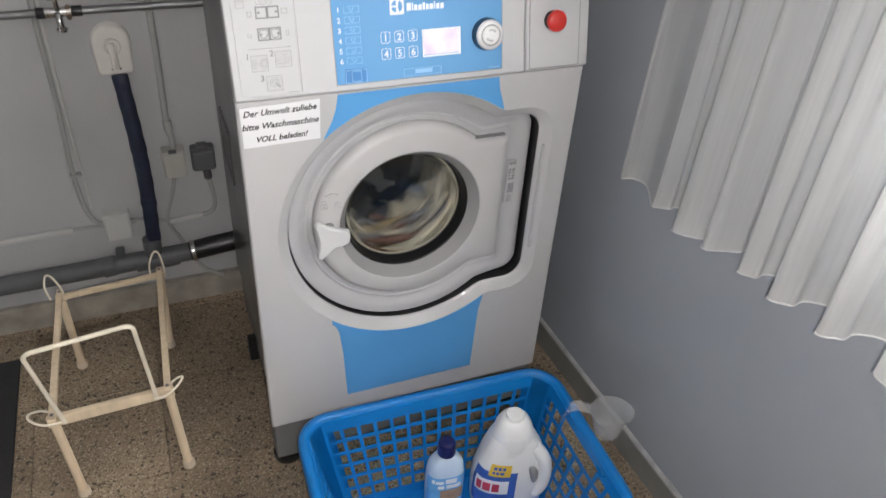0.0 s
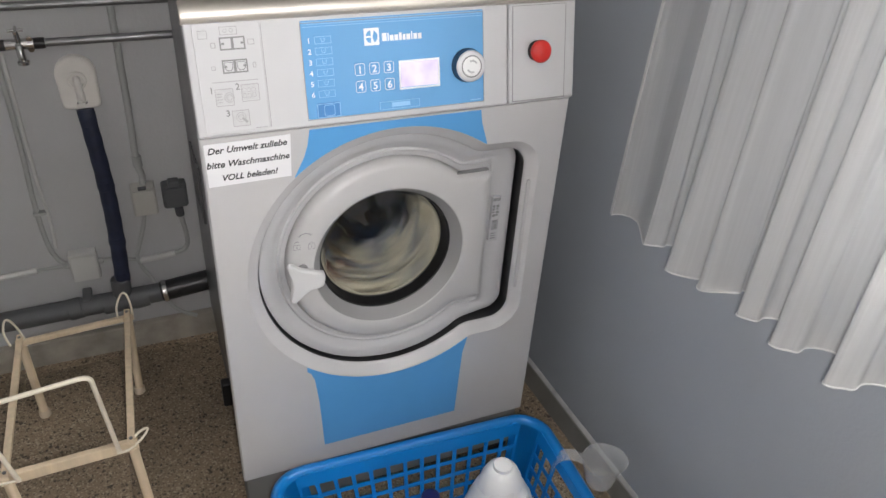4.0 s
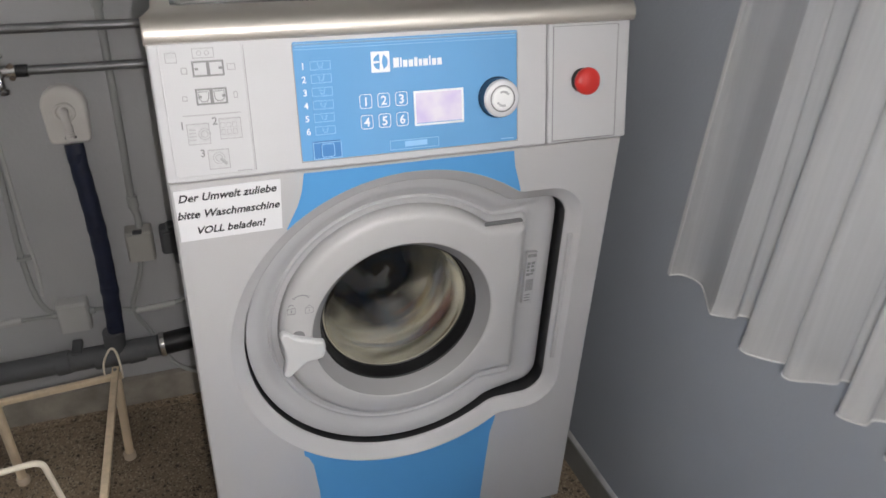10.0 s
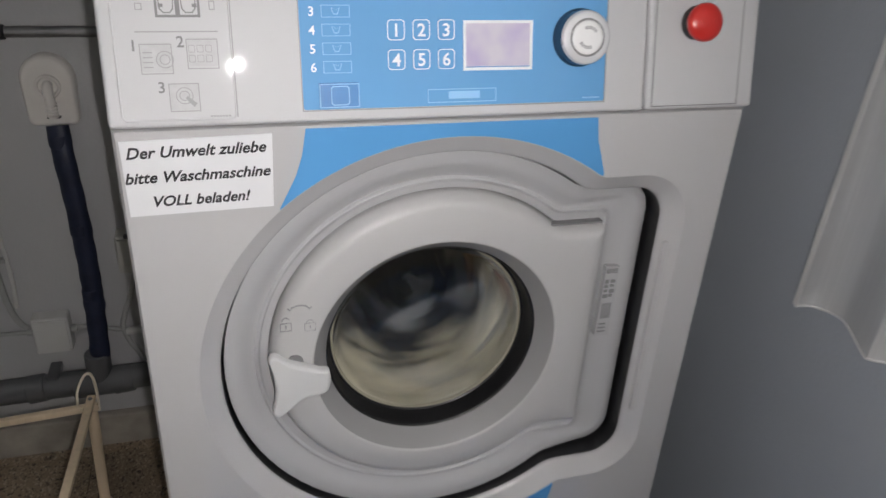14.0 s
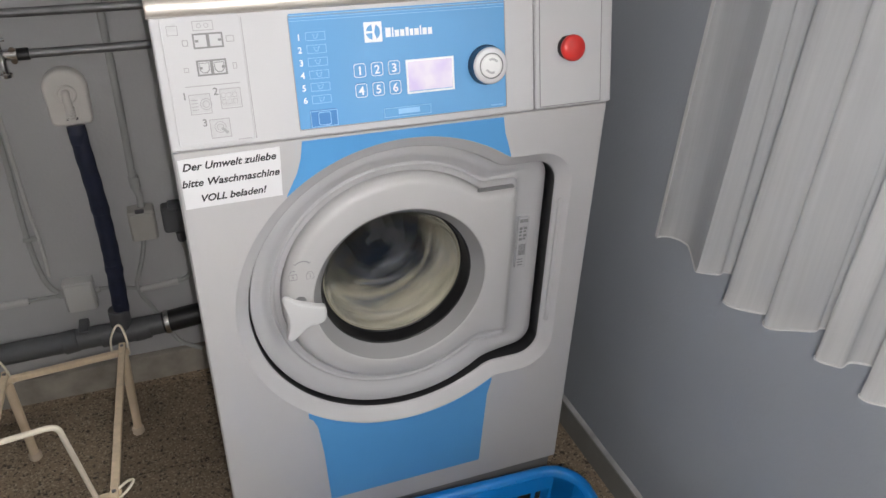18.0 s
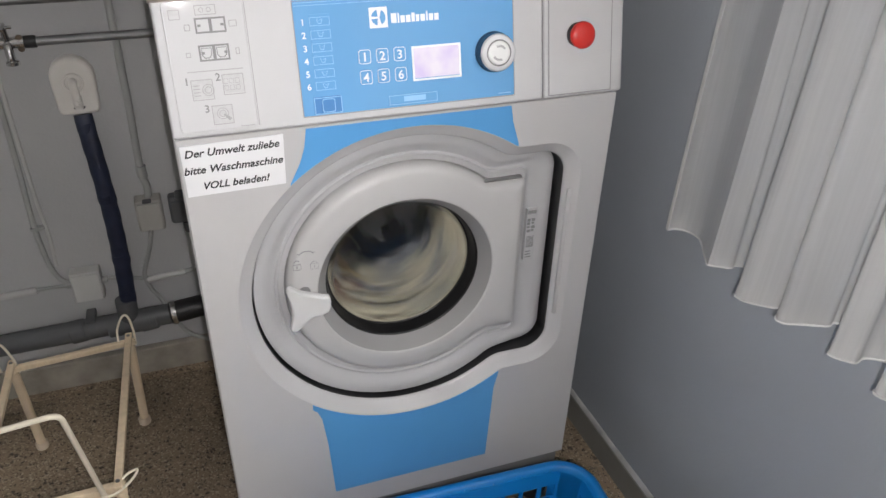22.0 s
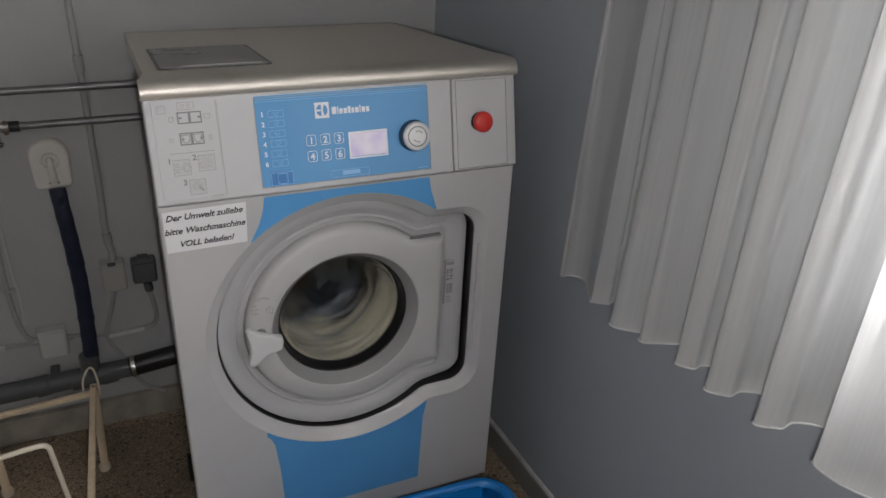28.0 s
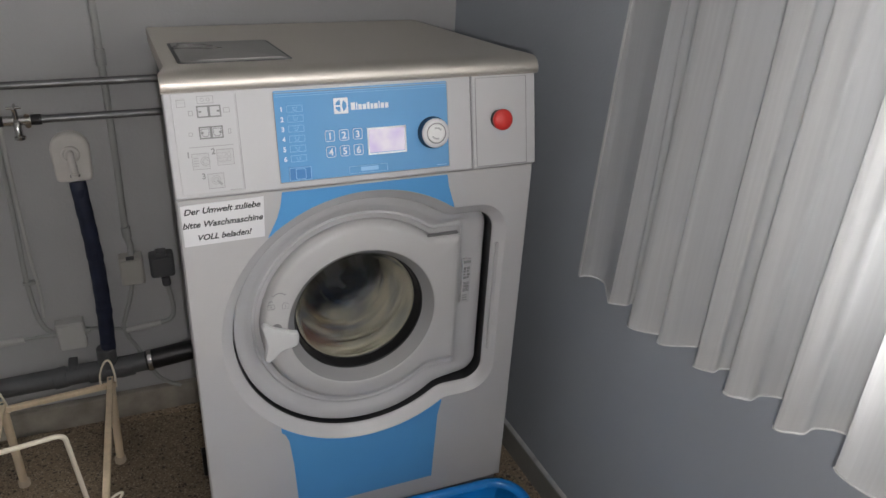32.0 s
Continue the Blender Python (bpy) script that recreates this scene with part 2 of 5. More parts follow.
BLUEPANEL = material("blue_membrane", (0.125, 0.345, 0.63), 0.55, 0.0, 0.02, 8, 0.0, coat=0.2, spec=0.3)
BLUEDARK = material("blue_dark_plastic", (0.05, 0.21, 0.50), 0.4)
BLUEPALE = material("blue_pale_print", (0.28, 0.55, 0.80), 0.4)
PRINTWHITE = material("white_print", (0.85, 0.86, 0.88), 0.5, vary=0.02)
PRINTGREY = material("grey_print", (0.22, 0.22, 0.22), 0.6, vary=0.05)
PRINTPALE = material("pale_grey_print", (0.34, 0.34, 0.34), 0.6, vary=0.03)
LIDGRIP = material("lid_grip_plastic", (0.34, 0.335, 0.32), 0.45)
PRINTFIELD = material("grey_tint_print", (0.49, 0.49, 0.495), 0.55, vary=0.06, scale=120)
RUBBER = material("black_rubber", (0.012, 0.012, 0.013), 0.36, vary=0.2, scale=20, bump=0.1)
# the ring's plastic, darkened by the shade inside the porthole
CONESHADED = material("shaded_ring_plastic", (0.30, 0.297, 0.295), 0.42, vary=0.02)
STEEL = material("satin_steel", (0.68, 0.64, 0.58), 0.52, 1.0, 0.03, 2.5, 0)
# steel taken almost to black: the shade inside the drum is in the colour
DRUMSHADED = material("shaded_drum_steel", (0.07, 0.07, 0.068), 0.4, 1.0)
CHROME = material("chrome", (0.62, 0.61, 0.60), 0.2, 1.0, 0.08, 30, 0)
GALV = material("galvanised_pipe", (0.27, 0.27, 0.275), 0.45, 0.9, 0.15, 25, 0.1)
BRASS = material("old_brass", (0.16, 0.125, 0.095), 0.45, 0.8, 0.2, 40, 0.1)
RED = material("red_plastic", (0.60, 0.028, 0.022), 0.3, 0.0, 0.05, 20, 0.02, coat=0.3)
PAPER = material("laminated_paper", (0.75, 0.75, 0.755), 0.3, vary=0.02, spec=0.5)
INK = material("black_ink", (0.02, 0.02, 0.022), 0.6)
PVC = material("pvc_grey", (0.105, 0.108, 0.112), 0.5, vary=0.1, scale=10, bump=0.05)
NAVY = material("navy_tape", (0.018, 0.024, 0.05), 0.5, vary=0.2, scale=30, bump=0.2, grain=80)
COVER = material("aged_white_plastic", (0.72, 0.69, 0.645), 0.45, vary=0.05, scale=15)
CABLE = material("grey_conduit", (0.36, 0.365, 0.35), 0.55, vary=0.06)
CABLEPALE = material("painted_conduit", (0.52, 0.52, 0.5), 0.6, vary=0.06)
SOCKET = material("ivory_socket", (0.41, 0.40, 0.365), 0.5, vary=0.06)
DARKPLUG = material("dark_plug", (0.085, 0.088, 0.093), 0.5)
PINE = wood_material("pine_wood", (0.74, 0.60, 0.42))
WIRE = material("white_wire", (0.76, 0.69, 0.56), 0.4, vary=0.06, scale=30)
FOOTCAP = material("tan_foot_cap", (0.60, 0.50, 0.38), 0.5, vary=0.06)
BASKETBLUE = material("blue_basket_plastic", (0.003, 0.17, 0.50), 0.3, 0.0, 0.04, 10, 0.03, spec=0.55)
MAT = material("dark_mat", (0.028, 0.027, 0.028), 0.85, vary=0.2, scale=20, bump=0.5, grain=200)
BOTTLEWHITE = material("white_bottle", (0.80, 0.80, 0.79), 0.3, vary=0.02, spec=0.5)
BOTTLEBLUE = material("pale_blue_bottle", (0.56, 0.68, 0.82), 0.3, vary=0.04)
CAPBLUE = material("navy_cap", (0.012, 0.014, 0.10), 0.35)
LABELBLUE = material("label_blue", (0.04, 0.12, 0.45), 0.4, vary=0.1, scale=60)
LABELSKY = material("label_sky", (0.16, 0.45, 0.78), 0.4, vary=0.1, scale=60)
LABELYELLOW = material("label_yellow", (0.78, 0.52, 0.05), 0.45)
LABELRED = material("label_red", (0.6, 0.05, 0.09), 0.45)
TAN = material("label_tan", (0.42, 0.27, 0.16), 0.5, vary=0.2, scale=80)
CLOTHS = {
    "cream": material("cream_cloth", (0.50, 0.475, 0.385), 0.6, vary=0.3, scale=30, bump=0.4, grain=220, island=0.28),
    "grey": material("grey_cloth", (0.26, 0.27, 0.29), 0.8, vary=0.2, scale=25, bump=0.4, grain=220),
    "white": material("white_cloth", (0.58, 0.56, 0.49), 0.5, vary=0.2, scale=25, bump=0.4, grain=220),
    "rust": material("rust_cloth", (0.22, 0.12, 0.09), 0.8, vary=0.2, scale=25, bump=0.4, grain=220),
    # black for the deepest pieces: shade of the hollow as cloth colour
    "black": material("deep_shade_cloth", (0.06, 0.06, 0.06), 0.8, vary=0.2, scale=25, bump=0.4, grain=220),
    "ochre": material("ochre_cloth", (0.40, 0.32, 0.18), 0.8, vary=0.2, scale=25, bump=0.4, grain=220),
}
VOILE = sheer_material()
DIALWHITE = material("dial_white", (0.80, 0.80, 0.79), 0.35, vary=0.02)
SATIN = material("satin_silver", (0.66, 0.66, 0.67), 0.3, 0.25, 0.03, 30, 0, coat=0.4)
# chrome whose dark reflection is put into its base colour
DIALREFLECT = material("chrome_dark_reflection", (0.15, 0.15, 0.16), 0.16, 1.0, 0.03)
HEM = material("voile_hem", (0.62, 0.62, 0.61), 0.7, vary=0.03)
DOORGLASS = glass_material("door_glass", (0.96, 0.96, 0.91))
CLEAR = glass_material("pane_glass", (0.97, 0.98, 0.98))
CUP = cloudy_material()
DISPLAY = glow_material("display_glow", (0.66, 0.54, 0.86), 0.62)
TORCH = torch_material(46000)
GLASSRIM = material("glass_rim_cream", (0.38, 0.36, 0.28), 0.14, vary=0.1)
LABELPALE = material("pale_silver_label", (0.43, 0.43, 0.435), 0.35)
LABELGREY = material("silver_label", (0.30, 0.30, 0.31), 0.35)
FRAMEWHITE = material("white_frame", (0.75, 0.75, 0.73), 0.4)


# ---------------------------------------------------------------- mesh tools
def weigh_normals(bm, limit):
    """Soft edges shade smoothly, large faces stay flat: normals weighted by area over each smooth fan."""
    for f in bm.faces:
        f.smooth = True
    for e in bm.edges:
        e.smooth = len(e.link_faces) == 2 and e.calc_face_angle(0.0) <= limit
    area_of = {f: f.calc_area() for f in bm.faces}
    done = {}
    out = []
    for f in bm.faces:
        for lp in f.loops:
            v = lp.vert
            if (v, f) not in done:
                fan, todo = {f}, [f]
                while todo:
                    g = todo.pop()
                    for e in g.edges:
                        if e.smooth and v in e.verts:
                            for h in e.link_faces:
                                if h not in fan:
                                    fan.add(h)
                                    todo.append(h)
                n = Vector((0, 0, 0))
                for g in fan:
                    n += g.normal * area_of[g]
                n = n.normalized() if n.length > 1e-12 else f.normal
                for g in fan:
                    done[(v, g)] = n
            out.append(tuple(done[(v, f)]))
    return out


def part(name, bm, mat, parent=None, label="", angle=50):
    me = bpy.data.meshes.new(name)
    bmesh.ops.recalc_face_normals(bm, faces=bm.faces)
    flat = weigh_normals(bm, radians(angle)) if 0 < len(bm.faces) < 4000 else None
    bm.to_mesh(me)
    bm.free()
    for m in (mat if isinstance(mat, (list, tuple)) else [mat]):
        me.materials.append(m)
    if flat:
        me.normals_split_custom_set(flat)
    else:
        me.shade_smooth()
        me.set_sharp_from_angle(angle=radians(angle))
    ob = new(name, me)
    ob.parent = parent
    return tagged(ob, label=label) if label else ob


def thing(name, label, category, at=(0, 0, 0), turn=0, group="", kind=""):
    ob = new(name)
    ob.empty_display_size = 0.1
    ob.matrix_world = pose(*at, 0, 0, turn)
    return tagged(ob, label, category, group, kind)


def add_box(bm, x0, x1, y0, y1, z0, z1, bevel=0.0, m=None, segs=2):
    r = bmesh.ops.create_cube(bm, size=1)
    vs = r["verts"]
    for v in vs:
        v.co = Vector(((x0 + x1) / 2 + v.co.x * (x1 - x0), (y0 + y1) / 2 + v.co.y * (y1 - y0), (z0 + z1) / 2 + v.co.z * (z1 - z0)))
    if m is not None:
        bmesh.ops.transform(bm, matrix=m, verts=vs)
    if bevel:
        es = list({e for v in vs for e in v.link_edges})
        bmesh.ops.bevel(bm, geom=es, offset=bevel, segments=segs, affect="EDGES", profile=0.5)
    return bm


def box(x0, x1, y0, y1, z0, z1, bevel=0.0, m=None, segs=2):
    return add_box(bmesh.new(), x0, x1, y0, y1, z0, z1, bevel, m, segs)


def loft(bm, rings, closed=True, cap0=False, cap1=False, mats=None):
    vv = [[bm.verts.new(p) for p in r] for r in rings]
    n = len(rings[0])
    for k, (a, b) in enumerate(zip(vv, vv[1:])):
        for i in range(n if closed else n - 1):
            j = (i + 1) % n
            f = bm.faces.new((a[i], a[j], b[j], b[i]))
            if mats:
                f.material_index = mats[k]
    if cap0:
        bm.faces.new(vv[0][::-1])
    if cap1:
        bm.faces.new(vv[-1])
    return bm


def lathe(profile, segs=32, m=None, cap0=True, cap1=True, mats=None):
    """Turns (radius, height) pairs about z."""
    bm = bmesh.new()
    rings = [[Vector((r * math.cos(a), r * math.sin(a), h)) for a in (2 * math.pi * i / segs for i in range(segs))] for r, h in profile]
    loft(bm, rings, True, cap0 and profile[0][0] > 1e-6, cap1 and profile[-1][0] > 1e-6, mats)
    bmesh.ops.remove_doubles(bm, verts=bm.verts, dist=1e-6)
    if m is not None:
        bmesh.ops.transform(bm, matrix=m, verts=bm.verts)
    return bm


def smooth_path(pts, steps=8):
    """A curve through the points."""
    p = [Vector(q) for q in pts]
    out = []
    for i in range(len(p) - 1):
        a, b, c, d = p[max(i - 1, 0)], p[i], p[i + 1], p[min(i + 2, len(p) - 1)]
        for k in range(steps):
            t = k / steps
            out.append(0.5 * (2 * b + (c - a) * t + (2 * a - 5 * b + 4 * c - d) * t * t + (3 * b - a - 3 * c + d) * t ** 3))
    return out + [p[-1]]


def tube(pts, r, segs=12, cap=True, bm=None, squash=1.0, wave=None):
    bm = bm or bmesh.new()
    pts = [Vector(p) for p in pts]
    up = Vector((0.13, 0.21, 0.97)).normalized()
    rings = []
    for i, p in enumerate(pts):
        d = (pts[min(i + 1, len(pts) - 1)] - pts[max(i - 1, 0)]).normalized()
        u = (up - d * up.dot(d)).normalized()
        v = d.cross(u)
        up = u
        rr = r[i] if isinstance(r, (list, tuple)) else r
        if wave:
            rr *= wave(i)
        rings.append([p + (u * math.cos(a) + v * math.sin(a) * squash) * rr for a in (2 * math.pi * k / segs for k in range(segs))])
    return loft(bm, rings, True, cap, cap)


def cyl(p0, p1, r, segs=24, bevel=0.0):
    """A straight round bar with softened ends."""
    a, b = Vector(p0), Vector(p1)
    d = (b - a).normalized()
    e = min(bevel, r * 0.5)
    if not e:
        return tube([a, b], r, segs)
    return tube([a, a + d * e * 0.3, a + d * e, b - d * e, b - d * e * 0.3, b], [r - e, r - e * 0.3, r, r, r - e * 0.3, r - e], segs)


def rounded_rect(x0, x1, z0, z1, r, n=6):
    out = []
    for cx, cz, a0 in ((x1 - r, z1 - r, 0), (x0 + r, z1 - r, 90), (x0 + r, z0 + r, 180), (x1 - r, z0 + r, 270)):
        for k in range(n + 1):
            a = radians(a0 + 90 * k / n)
            out.append((cx + r * math.cos(a), cz + r * math.sin(a)))
    return out


def plate(path, y0, y1, m=None, soft=0.0):
    """A flat plate of the outline path (x, z); its front lies at y1 (nearer the room), its back at y0."""
    bm = bmesh.new()
    cx, cz = sum(p[0] for p in path) / len(path), sum(p[1] for p in path) / len(path)

    def ring(y, s):
        out = []
        for x, z in path:
            d = Vector((x - cx, 0, z - cz))
            k = max(0.0, 1 - s / max(d.length, 1e-6))
            out.append(Vector((cx + d.x * k, y, cz + d.z * k)))
        return out
    rings = [ring(y0, 0), ring(y1 + soft, 0)]
    if soft:
        rings += [ring(y1 + soft * 0.3, soft * 0.3), ring(y1, soft)]
    else:
        rings[1] = ring(y1, 0)
    loft(bm, rings, True, True, True)
    if m is not None:
        bmesh.ops.transform(bm, matrix=m, verts=bm.verts)
    return bm


def text_mesh(words, size, depth, m, shear=0.0, align="LEFT", spacing=1.0, bold=0.0):
    cu = bpy.data.curves.new("letters", "FONT")
    cu.body, cu.size, cu.extrude, cu.shear, cu.align_x, cu.resolution_u = words, size, depth, shear, align, 3
    cu.space_character, cu.offset = spacing, bold
    ob = bpy.data.objects.new("letters", cu)
    scene.collection.objects.link(ob)
    me = bpy.data.meshes.new_from_object(ob.evaluated_get(bpy.context.evaluated_depsgraph_get()))
    bpy.data.objects.remove(ob)
    bm = bmesh.new()
    bm.from_mesh(me)
    bmesh.ops.transform(bm, matrix=m, verts=bm.verts)
    return bm


# ---------------------------------------------------------------- the room
BACK, LEFT, NEAR, HIGH = 0.735, -1.9, -2.9, 2.5


def wall_x(y):
    """The inner face of the wall with the window."""
    return 0.495 - 0.03 * y


def build_room():
    slab = part("floor", box(LEFT - 0.2, 0.9, NEAR - 0.2, BACK + 0.2, -0.12, -0.006), GROUT)
    tagged(slab, "brown pebble concrete tile floor, worn and stained", "floor", kind="structure")
    wb = part("wall_back", box(LEFT - 0.2, 0.9, BACK, BACK + 0.2, -0.1, HIGH), WHITE_WALL)
    tagged(wb, "white painted plaster wall behind the pipes", "wall", kind="structure")
    wl = part("wall_left", box(LEFT - 0.2, LEFT, NEAR, BACK, -0.1, HIGH), WHITE_WALL)
    tagged(wl, "plain white painted plaster wall", "wall", kind="structure")
    wn = part("wall_near", box(LEFT - 0.2, 0.9, NEAR - 0.2, NEAR, -0.1, HIGH), WHITE_WALL)
    tagged(wn, "plain white painted wall", "wall", kind="structure")
    # the window wall runs slightly out of square
    bm = bmesh.new()
    ya, yb, za, zb = -0.68, -2.55, 1.02, 2.15

    def block(y0, y1, z0, z1):
        x0, x1 = wall_x(y0), wall_x(y1)
        loft(bm, [[Vector((x0, y0, z0)), Vector((x0 + 0.25, y0, z0)), Vector((x0 + 0.25, y0, z1)), Vector((x0, y0, z1))],
                  [Vector((x1, y1, z0)), Vector((x1 + 0.25, y1, z0)), Vector((x1 + 0.25, y1, z1)), Vector((x1, y1, z1))]], True, True, True)
    block(BACK, ya, -0.1, HIGH)
    block(yb, NEAR - 0.2, -0.1, HIGH)
    block(ya, yb, -0.1, za)
    block(ya, yb, zb, HIGH)
    wr = part("wall_window", bm, BLUE_WALL, angle=20)
    tagged(wr, "blue-grey painted wall below a curtained window", "wall", kind="structure")
    ce = part("ceiling", box(LEFT - 0.2, 0.9, NEAR - 0.2, BACK + 0.2, HIGH, HIGH + 0.15), CEILING)
    tagged(ce, "plain white ceiling", "ceiling", kind="structure")
    # skirting at the back: a rough stone base course with a pale filler edge
    sk = part("skirting_back", box(LEFT, wall_x(BACK), BACK - 0.022, BACK, -0.004, 0.078, 0.004), STONE)
    tagged(sk, "rough beige stone skirting on the back wall", "skirting", kind="structure")
    bm = bmesh.new()
    rings = []
    for y in np.linspace(BACK - 0.022, NEAR, 24):
        x = wall_x(y)
        rings.append([Vector((x, y, -0.004)), Vector((x, y, 0.07)), Vector((x - 0.007, y, 0.07)), Vector((x - 0.011, y, 0.066)), Vector((x - 0.012, y, -0.004))])
    loft(bm, rings, True, True, True)
    s2 = part("skirting_window", bm, GREYSKIRT)
    tagged(s2, "grey stone skirting along the blue-grey wall", "skirting", kind="structure")
    bm = bmesh.new()
    rng = random.Random(5)
    rings = []
    for y in np.linspace(BACK - 0.022, NEAR, 90):
        x, h = wall_x(y), 0.0018 * rng.random()
        rings.append([Vector((x + 0.001, y, 0.07)), Vector((x + 0.001, y, 0.077 + h)), Vector((x - 0.004, y, 0.0755 + h)), Vector((x - 0.0085, y, 0.0715)), Vector((x - 0.0085, y, 0.07))])
    loft(bm, rings, True, True, True)
    s3 = part("trim_window", bm, PALE)
    tagged(s3, "pale filler bead on top of the skirting", "trim", kind="structure")


def build_window(name, m, w, h):
    """A two-light window; its opening spans w by h about the pose m, local y outwards."""
    win = new(name)
    win.matrix_world = m
    tagged(win, "white framed two-light window with clear panes", "window", kind="structure")
    bm = bmesh.new()
    t = 0.06
    for a in ((-w / 2, -w / 2 + t, -h / 2, h / 2), (w / 2 - t, w / 2, -h / 2, h / 2), (-w / 2 + t, w / 2 - t, -h / 2, -h / 2 + t), (-w / 2 + t, w / 2 - t, h / 2 - t, h / 2), (-t / 2, t / 2, -h / 2 + t, h / 2 - t)):
        add_box(bm, a[0], a[1], -0.03, 0.03, a[2], a[3], 0.004)
    part("window_frame", bm, FRAMEWHITE, win)
    for x0, x1 in ((-w / 2 + t, -t / 2), (t / 2, w / 2 - t)):
        pane = part("pane", box(x0, x1, -0.004, 0.004, -h / 2 + t, h / 2 - t), CLEAR, win)
        pane.visible_shadow = False


# folds of the curtain: near flank (y, distance from the wall) and far flank of each lobe at the hem
FOLDS = [(-0.159, 0.061, -0.191, 0.041), (-0.262, 0.091, -0.316, 0.071), (-0.337, 0.086, -0.383, 0.041), (-0.433, 0.090, -0.464, 0.079),
         (-0.517, 0.107, -0.553, 0.090), (-0.620, 0.114, -0.650, 0.092), (-0.723, 0.119, -0.825, 0.108)]


def build_curtain():
    """A voile curtain hanging in lobed folds before the window wall; its hem rises gently towards the window."""
    cur = thing("curtain", "sheer white voile curtain hanging in soft uneven folds", "curtain", (0, 0, 0))
    rng = random.Random(11)
    folds = list(FOLDS)
    while folds[-1][2] > -2.6:
        yl = folds[-1][2] - rng.uniform(0.045, 0.085)
        folds.append((yl, rng.uniform(0.095, 0.12), yl - rng.uniform(0.035, 0.09), rng.uniform(0.07, 0.105)))
    plan = [(-0.0285, 0.040), (-0.031, 0.024), (-0.045, 0.014), (-0.080, 0.013)]
    for k, (yl, dl, yr, dr) in enumerate(folds):
        w = yl - yr
        plan += [(yl, dl), (yl - 0.38 * w, max(dl, dr) + 0.10 * w), (yl - 0.75 * w, 0.35 * dl + 0.65 * dr + 0.10 * w), (yr, dr)]
        if k + 1 < len(folds):
            yn, dn = folds[k + 1][0], folds[k + 1][1]
            gap = yr - yn
            low = max(0.014, min(dr, dn) - 0.7 * gap)
            if gap > 0.03:
                plan += [(yr + 0.004, (dr + low) / 2), (yr - 0.25 * gap, low), (yn + 0.35 * gap, low + 0.004), (yn + 0.02 * gap, (dn + low) / 2)]
            else:
                plan += [(yr - 0.4 * gap, low)]
    plan = smooth_path([(y, d, 0) for y, d in plan], 6)

    def hem(y):
        return 0.70 + 0.145 * min(0.78, max(0.0, -y - 0.03))

    def point(p, s):
        y, d = p.x, max(p.y, 0.011)
        z = hem(y) + (2.35 - hem(y)) * s
        rise = z - hem(y)
        # the near edge closes up to the wall towards the rail
        ease = 1.05 + (0.12 - 1.05) * min(1.0, max(0.0, (-0.08 - y) / 0.27))
        d = max(0.010, d * max(0.35, 1 - ease * rise))
        d += 0.0035 * math.sin(3.1 * z + 17 * y) * min(1.0, 2 * rise)
        y += 0.005 * math.sin(2.3 * z + 9 * y) * min(1.0, 2 * rise) * min(1.0, max(0.0, -y - 0.05) * 8)
        return Vector((wall_x(y) - d, y, z))
    zs = np.linspace(0, 1, 24)
    bm = bmesh.new()
    loft(bm, [[point(p, s) for p in plan] for s in zs], False)
    part("cloth", bm, VOILE, cur, angle=80)
    bm = bmesh.new()
    rings = [[point(p, s) + Vector((-0.0009, 0, 0)) for p in plan] for s in (0.0, 0.006, 0.0125)]
    loft(bm, rings, False)
    part("hem_band", bm, VOILE, cur, "doubled band of voile above the hem")
    bm = tube([point(p, 0) + Vector((-0.0012, 0, -0.001)) for p in plan[::2]], 0.0017, 6)
    part("bottom_hem", bm, HEM, cur, "doubled white bottom hem")
    bm = bmesh.new()
    rings = [[point(p, s) + Vector((-0.0012, 0, 0)) for p in (plan[0], plan[2], plan[4])] for s in zs]
    rings = [[r[0] + Vector((0, 0.004, 0)), r[0] + Vector((-0.001, 0.004, 0)), r[0] + Vector((-0.001, -0.004, 0)), r[0] + Vector((0, -0.004, 0))] for r in rings]
    loft(bm, rings, True, True, True)
    part("side_hem", bm, HEM, cur, "narrow white side hem")
    rail = part("curtain_rail", box(-0.015, 0.015, -2.75, 0.06, 2.35, 2.375, 0.003, pose(0.43, 0, 0, 0, 0, 1.72)), FRAMEWHITE)
    tagged(rail, "white curtain rail fixed to the window wall", "curtain rail")
    for k in range(4):
        y = -0.1 - 0.8 * k
        part("bracket", box(wall_x(y) - 0.08, wall_x(y), y - 0.012, y + 0.012, 2.355, 2.37), FRAMEWHITE, rail)


def build_floor_tiles():
    floor = bpy.data.objects["floor"]
    bm = box(-0.1494, 0.1494, -0.1494, 0.1494, -0.012, 0.0, 0.0012, segs=1)
    first = part("tile", bm, TERRAZZO, floor)
    cut = part("tile", box(-0.1494, 0.1494, -0.1494, -0.06, -0.012, 0.0, 0.0012, segs=1), TERRAZZO, floor)
    rng = random.Random(3)
    used = set()
    for i in range(-6, 3):
        for j in range(-10, 3):
            x, y = -0.115 + 0.3 * i, 0.236 + 0.3 * j
            base = cut if y > BACK else first
            ob = base if base not in used else new("tile", base.data)
            used.add(ob)
            ob.parent = floor
            ob.matrix_world = pose(x, y, rng.uniform(-0.0008, 0.0), rng.uniform(-0.12, 0.12), rng.uniform(-0.12, 0.12), 0 if base is cut else rng.choice((0, 90, 180, 270)))


# ---------------------------------------------------------------- the washing machine
CX, CZ = 0.0, 0.657          # centre of the door
PX, PZ = -0.003, 0.652       # centre of the porthole and the drum
HALF, DEEP = 0.33, 0.64
BODY = 0.306                 # half the width of the carcass behind the wider front


